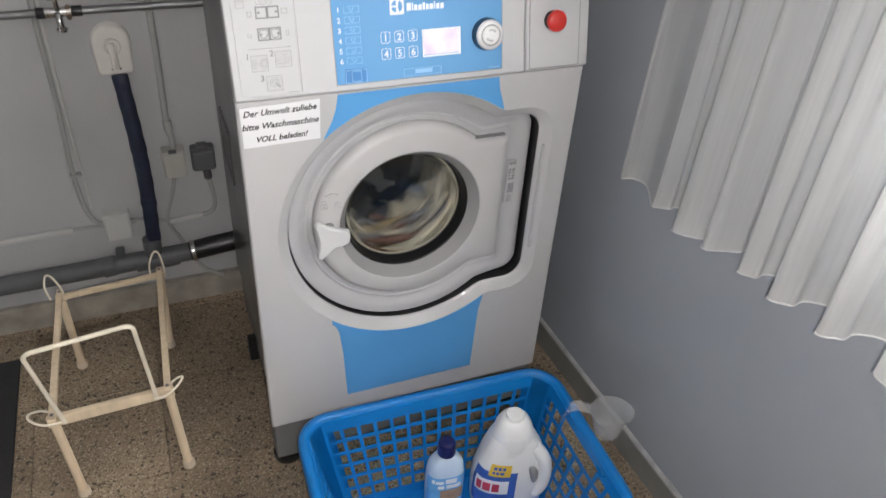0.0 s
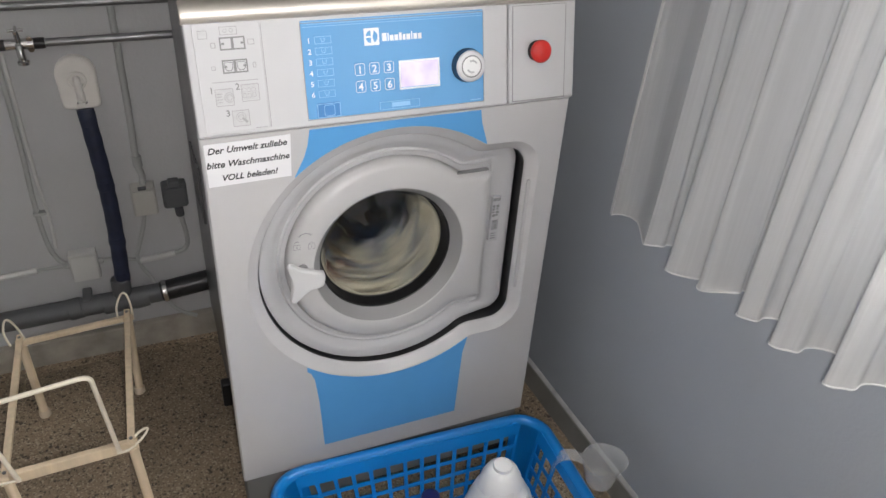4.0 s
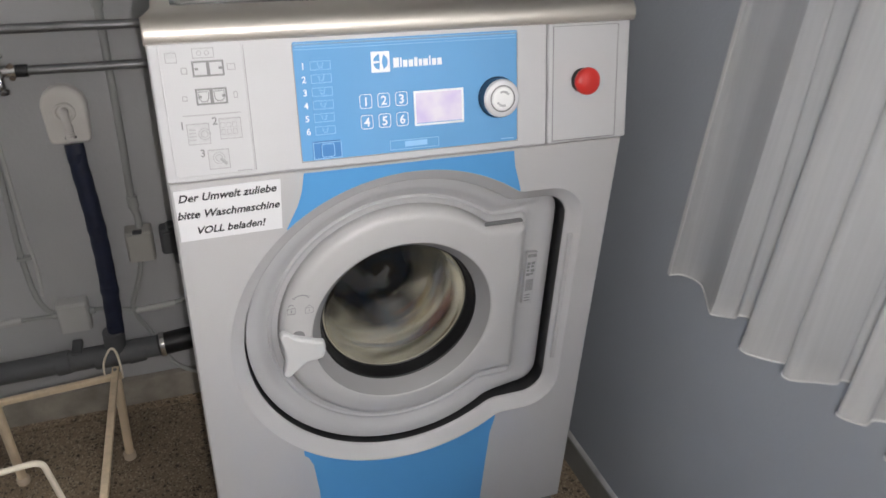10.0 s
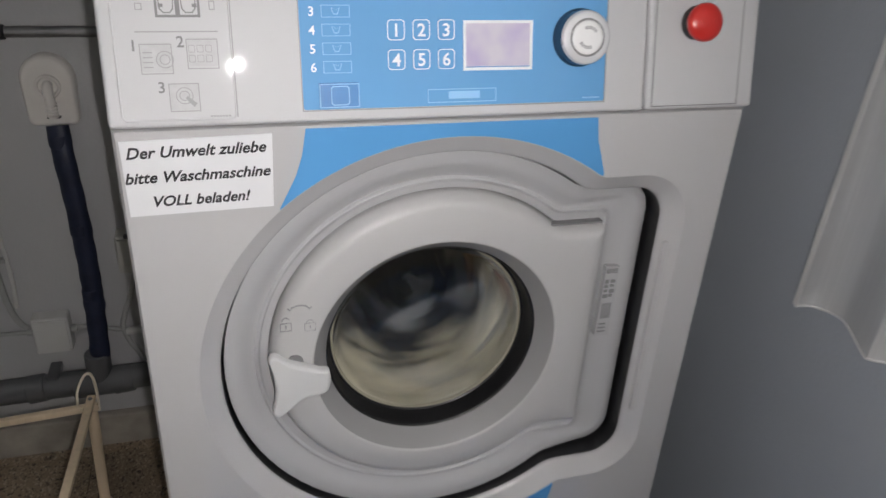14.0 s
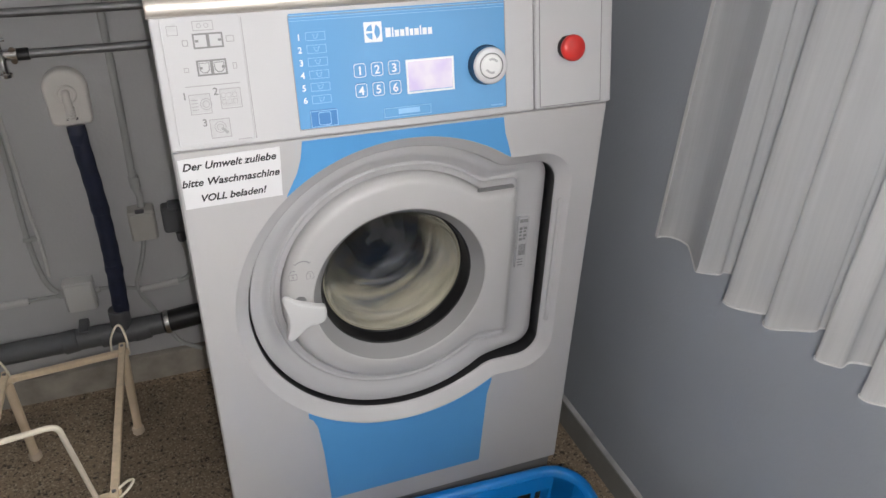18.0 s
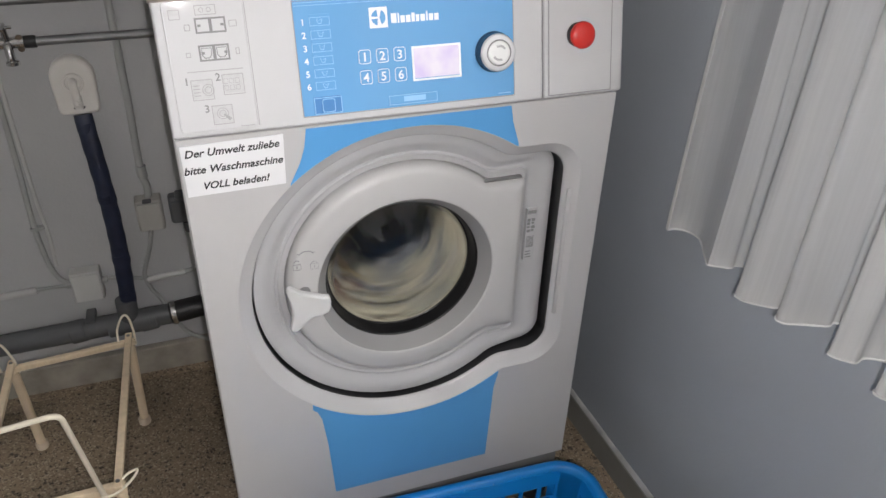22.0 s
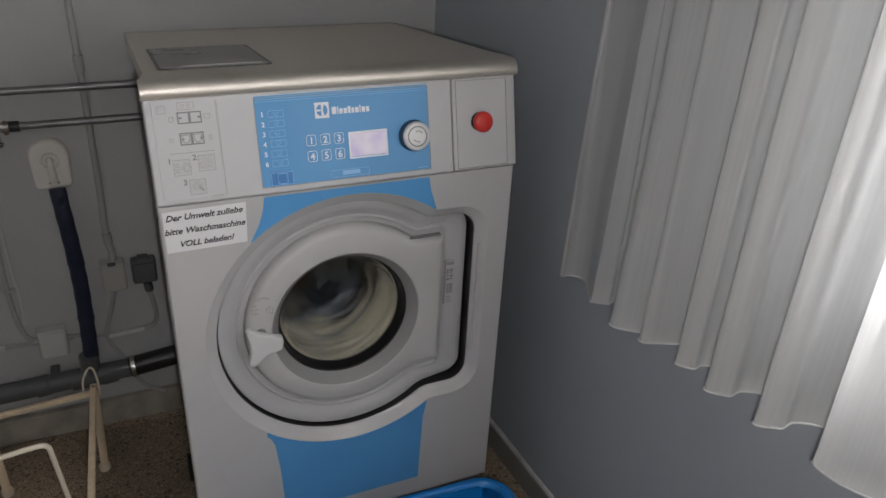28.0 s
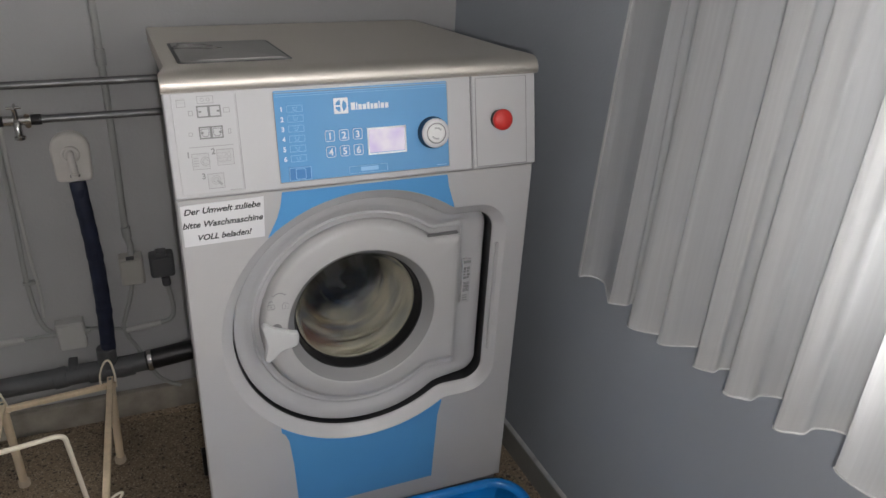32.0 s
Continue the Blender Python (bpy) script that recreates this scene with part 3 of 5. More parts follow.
def door_outline(r, right, half, d=0.0, convex=0.042, concave=0.05):
    """A circle that runs over soft fillets into a square-cornered hinge side; d moves it outwards. Always the same count of points."""
    r, right, half, cv, cc = r + d, right + d, half + d, max(convex + d, 0.003), max(concave - d, 0.003)
    xf = math.sqrt((r + cc) ** 2 - (half + cc) ** 2)
    at = math.atan2(half + cc, xf)
    pts = [(r * math.cos(a), r * math.sin(a)) for a in np.linspace(at, 2 * math.pi - at, 97)]
    for k in range(1, 9):
        a = math.pi - at + (at - math.pi / 2) * k / 8
        pts.append((xf + cc * math.cos(a), -half - cc + cc * math.sin(a)))
    for k in range(1, 4):
        pts.append((xf + (right - cv - xf) * k / 4, -half))
    for k in range(9):
        a = -math.pi / 2 + math.pi / 2 * k / 8
        pts.append((right - cv + cv * math.cos(a), -half + cv + cv * math.sin(a)))
    for k in range(1, 12):
        pts.append((right, (-half + cv) + 2 * (half - cv) * k / 12))
    for k in range(9):
        a = math.pi / 2 * k / 8
        pts.append((right - cv + cv * math.cos(a), half - cv + cv * math.sin(a)))
    for k in range(1, 4):
        pts.append((right - cv + (xf - right + cv) * k / 4, half))
    for k in range(8):
        a = -math.pi / 2 + (at - math.pi / 2) * k / 8 * -1
        pts.append((xf + cc * math.cos(-math.pi / 2 - (math.pi / 2 - at) * k / 8), half + cc + cc * math.sin(-math.pi / 2 - (math.pi / 2 - at) * k / 8)))
    return pts


def recess(d=0.0):
    return door_outline(0.258, 0.262, 0.203, d)


def inner(d=0.0):
    return door_outline(0.206, 0.200, 0.154, d, 0.013, 0.03)


def ledge(d=0.0):
    return door_outline(0.216, 0.203, 0.166, d, 0.010, 0.03)


def ring_path(d=0.0):
    return door_outline(0.200, 0.2015, 0.148, d, 0.008, 0.03)


def ring3(path, y):
    return [Vector((CX + x, y, CZ + z)) for x, z in path]


def circle_like(path, r, y):
    out = []
    for x, z in path:
        a = math.atan2(z, x)
        out.append(Vector((PX + r * math.cos(a), y, PZ + r * math.sin(a))))
    return out


def rect_like(path, x0, x1, z0, z1, y):
    """The points of a rectangle in the directions of the path's points, with true corners."""
    out = []
    for x, z in path:
        tx = ((x1 if x > 0 else x0) - CX) / x if abs(x) > 1e-6 else 1e9
        tz = ((z1 if z > 0 else z0) - CZ) / z if abs(z) > 1e-6 else 1e9
        t = min(tx, tz)
        out.append(Vector((CX + x * t, y, CZ + z * t)))
    for c in ((x0, z0), (x1, z0), (x0, z1), (x1, z1)):
        k = min(range(len(out)), key=lambda i: (out[i].x - c[0]) ** 2 + (out[i].z - c[1]) ** 2)
        out[k] = Vector((c[0], y, c[1]))
    return out


SEAM = 0.957
TILT_BACK = pose(0, -0.009, 0.961, -13)     # the control panel leans back: local x, z along it, -y out


def on_panel(name, path, out0, out1, mat, parent, label="", soft=0.0):
    return part(name, plate([(x, (z - 0.961) / math.cos(radians(13))) for x, z in path], -out0, -out1, TILT_BACK, soft), mat, parent, label)


def rr(x0, x1, z0, z1, r=0.002, n=4):
    return rounded_rect(x0, x1, z0, z1, r, n)


def frame_path(bm, x0, x1, z0, z1, w, out, m):
    for a in ((x0, x1, z0, z0 + w), (x0, x1, z1 - w, z1), (x0, x0 + w, z0 + w, z1 - w), (x1 - w, x1, z0 + w, z1 - w)):
        add_box(bm, a[0], a[1], -out - 0.0006, -out + 0.0002, a[2] - 0.961, a[3] - 0.961, 0, m)


def build_machine():
    wm = thing("washing_machine", "silver-grey front-loading commercial washing machine with blue film, running", "washing machine")
    P = recess()
    # carcass
    top_front, top_back = 1.12, 1.072
    # side sheets: their shadow is put into a darker grey than the front
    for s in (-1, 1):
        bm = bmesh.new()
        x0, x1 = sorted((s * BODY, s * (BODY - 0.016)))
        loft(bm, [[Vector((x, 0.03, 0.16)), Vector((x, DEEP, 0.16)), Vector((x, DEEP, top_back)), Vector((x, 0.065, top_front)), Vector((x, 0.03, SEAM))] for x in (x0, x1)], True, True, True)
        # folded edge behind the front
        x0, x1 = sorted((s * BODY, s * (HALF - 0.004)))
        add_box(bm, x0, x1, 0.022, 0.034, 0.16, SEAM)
        part("side_panel", bm, SIDESHADED, wm, "grey sheet-metal side, coloured dark for its shadow")
    part("back_panel", box(-BODY + 0.016, BODY - 0.016, DEEP - 0.015, DEEP, 0.16, top_back), SIDESHADED, wm)
    part("base_panel", box(-BODY + 0.016, BODY - 0.016, 0.034, DEEP - 0.015, 0.16, 0.172), SIDESHADED, wm)
    # louvres in the side sheets
    for s in (-1,):
        for k in range(7):
            y = 0.40 + 0.022 * k
            part("louvre", box(s * (BODY + 0.001) - 0.004, s * (BODY + 0.001) + 0.004, y, y + 0.012, 0.56, 0.70, 0.003), SIDESHADED, wm)
    # plinth and feet
    bm = box(-HALF + 0.006, HALF - 0.006, 0.014, 0.075, 0.035, 0.16, 0.004)
    add_box(bm, -BODY + 0.004, BODY - 0.004, 0.075, DEEP - 0.03, 0.035, 0.16, 0.004)
    part("plinth", bm, material("plinth_grey", (0.17, 0.17, 0.165), 0.6), wm, "dark grey base plinth")
    for y, w in ((0.05, BODY - 0.012), (DEEP - 0.1, BODY - 0.07)):
        for x in (-w, w):
            part("foot", lathe([(0.03, 0), (0.034, 0.004), (0.034, 0.02), (0.014, 0.026), (0.014, 0.04)], 20, Matrix.Translation((x, y, 0))), RUBBER, wm)
    part("side_clip", box(-HALF + 0.006, -BODY + 0.006, 0.395, 0.425, 0.0, 0.075, 0.004), RUBBER, wm, "black bracket at the side of the base")
    # front panel with its moulded door recess
    bm = bmesh.new()
    rings = [rect_like(P, -HALF, HALF, 0.16, SEAM, 0.022), rect_like(P, -HALF, HALF, 0.16, SEAM, 0.004), rect_like(P, -HALF + 0.003, HALF - 0.003, 0.163, SEAM - 0.002, 0.0)]
    for d, y in ((0.0226, 0.0), (0.0214, 0.0006), (0.0205, 0.0016), (0.012, 0.0080), (0.0045, 0.0132), (0.0016, 0.0156), (0.0004, 0.0175), (0.0, 0.020)):
        rings.append(ring3(recess(d), y))
    loft(bm, rings)
    part("front_panel", bm, GREY, wm, angle=30)
    bm = bmesh.new()
    loft(bm, [ring3(recess(0), 0.020), ring3(recess(0), 0.06), ring3(recess(-0.03), 0.065)])
    part("recess_gasket", bm, RUBBER, wm, "black rubber lining of the door recess")
    # raised flute on the hinge side of the moulding
    part("flute", plate(rr(0.2675, 0.2755, 0.53, 0.79, 0.004, 6), 0.014, 0.0072, None, 0.0015), GREY, wm)
    # blue film above and below the door
    def film(name, above):
        bm = bmesh.new()
        rows = []
        path = [(x, z) for x, z in recess(0.0232)]
        def edge(x):
            zs = []
            for (xa, za), (xb, zb) in zip(path, path[1:] + path[:1]):
                if (xa - x) * (xb - x) <= 0 and xa != xb:
                    zs.append(za + (zb - za) * (x - xa) / (xb - xa))
            return CZ + (max(zs) if above else min(zs))
        if above:
            for x in [-0.1868 + 0.0298 * k / 14 for k in range(14)] + [-0.157 + 0.307 * k / 24 for k in range(25)] + [0.15 + 0.017 * k / 8 for k in range(1, 9)]:
                lo, hi = edge(x), SEAM - 0.0045
                if x < -0.157:
                    hi = np.interp(x, (-0.188, -0.177, -0.168, -0.161, -0.157), (0.864, 0.886, 0.904, 0.926, hi))
                if x > 0.15:
                    hi = np.interp(x, (0.15, 0.154, 0.162, 0.167), (hi, 0.928, 0.904, 0.888))
                rows.append((x, min(lo, hi), float(hi)))
        else:
            for k in range(49):
                x = -0.183 + (0.164 + 0.183) * k / 48
                hi = edge(x)
                lo = 0.212
                if x < -0.155:
                    lo = hi - 0.012 - (hi - 0.012 - 0.212) * max(0.0, (x + 0.183) / 0.028) ** 4
                if x > 0.150:
                    lo = hi - 0.006 - (hi - 0.212) * max(0.0, (0.164 - x) / 0.014) ** 3
                    lo = min(lo, hi)
                rows.append((x, lo, max(lo, hi)))
        rows = [r for r in rows if r[2] - r[1] > 1e-4]
        rings = [[Vector((x, -0.0001, lo)), Vector((x, -0.0012, lo)), Vector((x, -0.0012, hi)), Vector((x, -0.0001, hi))] for x, lo, hi in rows]
        loft(bm, rings, True, True, True)
        part(name, bm, BLUE, wm, "glossy blue film")
    film("blue_film_upper", True)
    film("blue_film_lower", False)
    build_door(wm)
    build_controls(wm)
    build_top(wm)
    # drum behind the door glass, turning about its axis
    axis = pose(PX, 0, PZ, -90)
    tub = part("tub", lathe([(0.1238, 0.0945), (0.26, 0.0955), (0.275, 0.1), (0.275, 0.55), (0.0, 0.552)], 48, None, False, False), RUBBER, wm, "dark outer tub")
    tub.matrix_local = axis
    # the drum's dim inside comes from its darkened steel colour
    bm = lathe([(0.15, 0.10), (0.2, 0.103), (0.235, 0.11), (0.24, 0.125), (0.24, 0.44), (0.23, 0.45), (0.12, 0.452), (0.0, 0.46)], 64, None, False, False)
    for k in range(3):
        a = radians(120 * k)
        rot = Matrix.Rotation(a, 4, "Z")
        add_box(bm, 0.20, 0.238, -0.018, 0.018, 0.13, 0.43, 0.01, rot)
    drum = part("drum", bm, DRUMSHADED, wm, "steel drum with lifting ribs, coloured dark for the shade inside")
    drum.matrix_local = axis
    return wm, drum


def build_door(wm):
    # dished flange
    bm = bmesh.new()
    rings = []
    # the flange lies deeper towards the hinge side, where its edge also rolls back
    def sunk(path, y, roll=0.0):
        return [Vector((CX + x, y + 0.008 * min(1.0, max(0.0, (x - 0.06) / 0.15)) ** 1.5 + roll * min(1.0, max(0.0, (x - 0.17) / 0.06)), CZ + z)) for x, z in path]
    for d, y, roll in ((-0.0032, 0.060, 0.006), (-0.0033, 0.0322, 0.009), (-0.0040, 0.0312, 0.0068), (-0.0060, 0.0309, 0.0048), (-0.0095, 0.0311, 0.003), (-0.0140, 0.0316, 0.0014), (-0.0190, 0.0324, 0.0004)):
        rings.append(sunk(recess(d), y, roll))
    a, b = recess(-0.019), ledge(0.0042)
    for t in (0.25, 0.5, 0.75, 0.92, 1.0):
        y = 0.0324 + 0.0116 * t ** 1.1
        blend = [(p[0] * (1 - t) + q[0] * t, p[1] * (1 - t) + q[1] * t) for p, q in zip(a, b)]
        rings.append([u.lerp(Vector((u.x, 0.0440, u.z)), t ** 3) for u in sunk(blend, y)])
    # a thin bead, a narrow flat band, then the groove round the ring
    rings += [ring3(ledge(0.0034), 0.0428), ring3(ledge(0.0022), 0.0412), ring3(ledge(0.0008), 0.0408), ring3(ledge(-0.0006), 0.0414), ring3(ledge(-0.0016), 0.0432), ring3(ledge(-0.0030), 0.0440), ring3(ledge(-0.0075), 0.0446)]
    rings += [ring3(ring_path(0.0052), 0.0452), ring3(ring_path(0.0044), 0.0470), ring3(ring_path(0.0040), 0.0560), ring3(ring_path(-0.002), 0.0560)]
    loft(bm, rings)
    door = part("door", bm, DOORGREY, wm, "round grey plastic door with a porthole", angle=40)
    # the raised ring round the porthole, with the hinge plate
    bm = bmesh.new()
    rings = [ring3(ring_path(0.0030), 0.0560), ring3(ring_path(0.0026), 0.0440), ring3(ring_path(0.0012), 0.0375), ring3(ring_path(-0.0018), 0.0318), ring3(ring_path(-0.0060), 0.0278), ring3(ring_path(-0.0110), 0.0258), ring3(ring_path(-0.0160), 0.0252)]
    a = ring_path(-0.016)
    for t in (0.35, 0.7):
        c = circle_like(a, 0.1535, 0)
        rings.append([Vector((CX + p[0] * (1 - t) + (q.x - CX) * t, 0.0252 - 0.0016 * math.sin(math.pi * t) - 0.0012 * t, CZ + p[1] * (1 - t) + (q.z - CZ) * t)) for p, q in zip(a, c)])
    for r, y in ((0.1535, 0.0240), (0.1520, 0.0245), (0.1508, 0.0262)):
        rings.append(circle_like(a, r, y))
    loft(bm, rings)
    part("door_ring", bm, RINGGREY, door, "light grey raised door ring", angle=40)
    # the cone's shade is carried by its darker grey
    bm = lathe([(0.1508, 0.0262), (0.1425, 0.0375), (0.1345, 0.0485), (0.1335, 0.0515)], 96, pose(PX, 0, PZ, -90), False, False)
    part("porthole_cone", bm, CONESHADED, door, "grey inner cone of the porthole, toned darker for its shade")
    bm = lathe([(0.1348, 0.0500), (0.1325, 0.0508), (0.1305, 0.0540), (0.1295, 0.066), (0.1280, 0.074), (0.1278, 0.077), (0.1250, 0.079), (0.1230, 0.085), (0.1235, 0.094)], 96, pose(PX, 0, PZ, -90), False, False)
    part("door_gasket", bm, RUBBER, door, "black rubber gasket")
    bm = lathe([(0.1242, 0.084), (0.1212, 0.0785), (0.114, 0.0775), (0.09, 0.080), (0.05, 0.0825), (0.0, 0.0835), (0.0, 0.0895), (0.05, 0.0888), (0.09, 0.0868), (0.114, 0.0885), (0.1242, 0.093)], 96, pose(PX, 0, PZ, -90), False, False)
    glass = part("porthole_glass", bm, DOORGLASS, door, "thick greenish door glass", angle=60)
    glass.visible_shadow = False
    bm = lathe([(0.1215, 0.0785), (0.1230, 0.0765), (0.1247, 0.0775), (0.1250, 0.082)], 96, pose(PX, 0, PZ, -90), False, False)
    part("glass_rim", bm, GLASSRIM, door, "shiny rim round the glass")
    # hinge slot and cut-outs
    m = Matrix.Identity(4)
    part("hinge_gap", plate([(0.112, 0.8082), (0.118, 0.8105), (0.196, 0.8105), (0.196, 0.8082)], 0.045, 0.0348, m), PRINTGREY, door, "dark slot beside the hinge cover")
    part("hinge_leaf", plate([(0.176, CZ + 0.075), (0.19, CZ + 0.078), (0.19, CZ - 0.02), (0.186, CZ - 0.02)], 0.03, 0.026, m), DOORGREY, door)
    part("hinge_cover", plate([(0.187, CZ - 0.055), (0.187, CZ - 0.128), (0.125, CZ - 0.128), (0.178, CZ - 0.055)], 0.029, 0.0258, m, 0.0008), RINGGREY, door)
    # rating label on the flange
    lab = part("rating_label", plate([(0.2125, 0.7445), (0.2315, 0.7430), (0.2310, 0.6400), (0.2120, 0.6415)], 0.045, 0.0368), LABELPALE, door, "silver rating label with tiny print")
    rng = random.Random(4)
    for k in range(5):
        part("print", box(0.2140 + 0.0032 * k, 0.2162 + 0.0032 * k, 0.0361, 0.0369, 0.7345 + 0.002 * rng.random(), 0.7415), PRINTGREY, lab)
    for k in range(4):
        for j in range(2):
            x, z, w = 0.2140 + 0.0078 * j, 0.7255 - 0.0072 * k, rng.uniform(0.0045, 0.0068)
            part("print", box(x, x + w, 0.0361, 0.0369, z - rng.uniform(0.003, 0.0055), z), PRINTGREY, lab)
    for k in range(9):
        part("print", box(0.2150, 0.2285, 0.0361, 0.0369, 0.6890 - 0.0026 * k, 0.6903 - 0.0026 * k), PRINTGREY, lab)
    for k in range(3):
        part("print", box(0.2145, 0.2145 + 0.012 * rng.uniform(0.6, 1), 0.0361, 0.0369, 0.6585 - 0.0058 * k, 0.6600 - 0.0058 * k), PRINTGREY, lab)
    # lock signs: an open and a closed padlock under a turning arrow
    bm = bmesh.new()
    ly = 0.0236
    for x, z, lift in ((-0.184, 0.718, 0.003), (-0.157, 0.716, 0.0)):
        tube([(x + 0.0042 * math.cos(a), ly, z + lift + 0.0042 * math.sin(a)) for a in np.linspace(0 if not lift else 0.5, math.pi, 12)], 0.0007, 6, True, bm)
        tube([(x - 0.006, ly, z), (x + 0.006, ly, z), (x + 0.006, ly, z - 0.010), (x - 0.006, ly, z - 0.010), (x - 0.006, ly, z)], 0.0007, 6, True, bm)
        tube([(x, ly, z - 0.003), (x, ly, z - 0.007)], 0.0010, 6, True, bm)
    tube([(-0.168 + 0.011 * math.cos(a), ly, 0.733 + 0.007 * math.sin(a)) for a in np.linspace(0.25, math.pi - 0.25, 14)], 0.0008, 6, True, bm)
    for x, s in ((-0.1785, -1), (-0.1575, 1)):
        tube([(x + s * 0.003, ly, 0.7375), (x, ly, 0.7345), (x - s * 0.002, ly, 0.7385)], 0.0007, 6, True, bm)
    part("lock_sign", bm, LABELGREY, door, "embossed padlock signs")
    # handle: a three-armed grip
    out = [(-0.2065, 0.680), (-0.202, 0.6855), (-0.195, 0.684), (-0.187, 0.677), (-0.177, 0.672), (-0.164, 0.667), (-0.150, 0.661), (-0.140, 0.6585), (-0.137, 0.652), (-0.1375, 0.640), (-0.1405, 0.6305), (-0.150, 0.6265), (-0.163, 0.6245), (-0.174, 0.6190), (-0.186, 0.6085), (-0.195, 0.6015), (-0.2015, 0.6020), (-0.2045, 0.608), (-0.2015, 0.622), (-0.2000, 0.641), (-0.2020, 0.661)]
    pts = [(p.x, p.z) for p in smooth_path([(x, 0, z) for x, z in out + out[:1]], 4)][:-1]
    grip = part("door_handle", plate(pts, 0.0165, 0.0045, None, 0.005), HANDLEWHITE, door, "pale grey three-armed door handle", angle=60)
    part("handle_stalk", plate([(-0.178 + (x + 0.178) * 0.6, 0.640 + (z - 0.640) * 0.55) for x, z in pts], 0.036, 0.0160), HANDLEWHITE, grip)
    part("handle_pin", cyl((-0.175, 0.03, 0.6655), (-0.175, 0.0228, 0.6655), 0.009, 16), PRINTGREY, door)


def build_controls(wm):
    h = (1.1305 - 0.961) / math.cos(radians(13))
    bm = box(-HALF, 0.1973, 0, 0.03, 0, h, 0.004, TILT_BACK)
    cp = part("control_panel", bm, PANEL, wm, "light grey control panel leaning back slightly")
    part("service_panel", box(0.1990, HALF, 0, 0.03, 0, h, 0.004, TILT_BACK), PANEL, wm, "light grey narrow panel with the stop button")
    on_panel("panel_back", rr(0.19, 0.206, 0.963, 1.128, 0.001), -0.02, -0.006, RUBBER, cp)
    # instruction plate
    ip = on_panel("instruction_plate", rr(-0.3175, -0.219, 0.967, 1.126, 0.005), -0.001, 0.0012, PANEL, cp, "pale instruction plate with washing pictograms", 0.0008)
    bm = bmesh.new()
    add_box(bm, -0.2192, -0.2178, -0.0018, 0.0, 0.008, 0.164, 0, TILT_BACK)
    part("plate_edge", bm, PRINTPALE, ip)
    lip = [TILT_BACK @ Vector((x, -0.0014, (z - 0.961) / math.cos(radians(13)))) for x, z in rr(-0.3170, -0.2195, 0.9675, 1.1255, 0.005)]
    part("plate_lip", tube(lip + lip[:1], 0.0008, 6), PANEL, ip, "fine raised edge of the plate")
    for k in range(7):
        part("tiny_print", box(-0.2420 + 0.0026 * k, -0.2402 + 0.0026 * k, -0.0019, -0.001, 0.0085, 0.0100, 0, TILT_BACK), PRINTPALE, ip)
    for x0 in (-0.281, -0.2625):
        for z0, z1 in ((1.090, 1.109), (1.056, 1.076)):
            pic = part("pictogram", frame_bm(x0, x0 + 0.019, z0, z1, 0.0022, 0.0014), PRINTGREY, ip, "dark grey drawer pictogram")
            x, z = (x0 + 0.005 if x0 < -0.27 else x0 + 0.0145), (z0 + z1) / 2
            part("pictogram_mark", box(x - 0.002, x + 0.002, -0.0019, -0.001, z - 0.9625, z - 0.9595, 0, TILT_BACK), PRINTGREY, pic)
    for a in ((-0.3105, -0.297, 1.108, 1.12), (-0.279, -0.2535, 1.112, 1.124), (-0.294, -0.287, 1.094, 1.102), (-0.240, -0.230, 1.096, 1.104), (-0.297, -0.291, 1.062, 1.068), (-0.236, -0.231, 1.062, 1.07), (-0.297, -0.270, 1.008, 1.034), (-0.258, -0.231, 1.012, 1.038), (-0.276, -0.250, 0.975, 1.0)):
        part("line_drawing", frame_bm(*a, 0.0009, 0.0014), PRINTPALE, ip)
    def circle(x, z, r, n=22):
        return [(x + r * math.cos(2 * math.pi * k / n), z + r * math.sin(2 * math.pi * k / n)) for k in range(n)]
    for x0, x1, z0, z1 in ((-0.296, -0.271, 1.009, 1.033), (-0.257, -0.232, 1.013, 1.037), (-0.275, -0.251, 0.976, 0.999), (-0.309, -0.2985, 1.1095, 1.1185)):
        on_panel("drawing_field", rr(x0, x1, z0, z1, 0.001), 0.0010, 0.00135, PRINTFIELD, ip)
    for x, z, r in ((-0.2765, 1.0205, 0.0075), (-0.2765, 1.0205, 0.0045), (-0.263, 0.989, 0.0075), (-0.263, 0.989, 0.0045), (-0.2905, 1.098, 0.004), (-0.271, 1.118, 0.003), (-0.262, 1.118, 0.003)):
        part("drawing_ring", ring_bm(circle(x, z, r), 0.0008, 0.0016), PRINTPALE, ip)
    for k in range(4):
        part("drawing_line", box(-0.2945, -0.2865, -0.0019, -0.001, 1.0135 + 0.0042 * k - 0.961, 1.0145 + 0.0042 * k - 0.961, 0, TILT_BACK), PRINTPALE, ip)
    for k in range(6):
        x, z = -0.2535 + 0.0072 * (k % 3), 1.0295 - 0.0085 * (k // 3)
        part("drawing_key", ring_bm(rr(x - 0.0028, x + 0.0028, z - 0.0032, z + 0.0032, 0.001, 2), 0.0006, 0.0016), PRINTPALE, ip)
    part("drawing_finger", plate([(x, z - 0.961) for x, z in ((-0.2625, 0.987), (-0.2555, 0.979), (-0.2525, 0.982), (-0.2605, 0.989))], -0.001, -0.0018, TILT_BACK), PRINTPALE, ip)
    for x in (-0.2715, -0.253):
        part("drawing_cup", ring_bm([(x - 0.0065, 1.0725), (x - 0.006, 1.063), (x - 0.003, 1.0595), (x + 0.003, 1.0595), (x + 0.006, 1.063), (x + 0.0065, 1.0725)], 0.0012, 0.0022), PRINTGREY, ip)
    part("divider_line", box(-0.299, -0.23, -0.0019, -0.001, 1.0435 - 0.961, 1.0446 - 0.961, 0, TILT_BACK), PRINTPALE, ip)
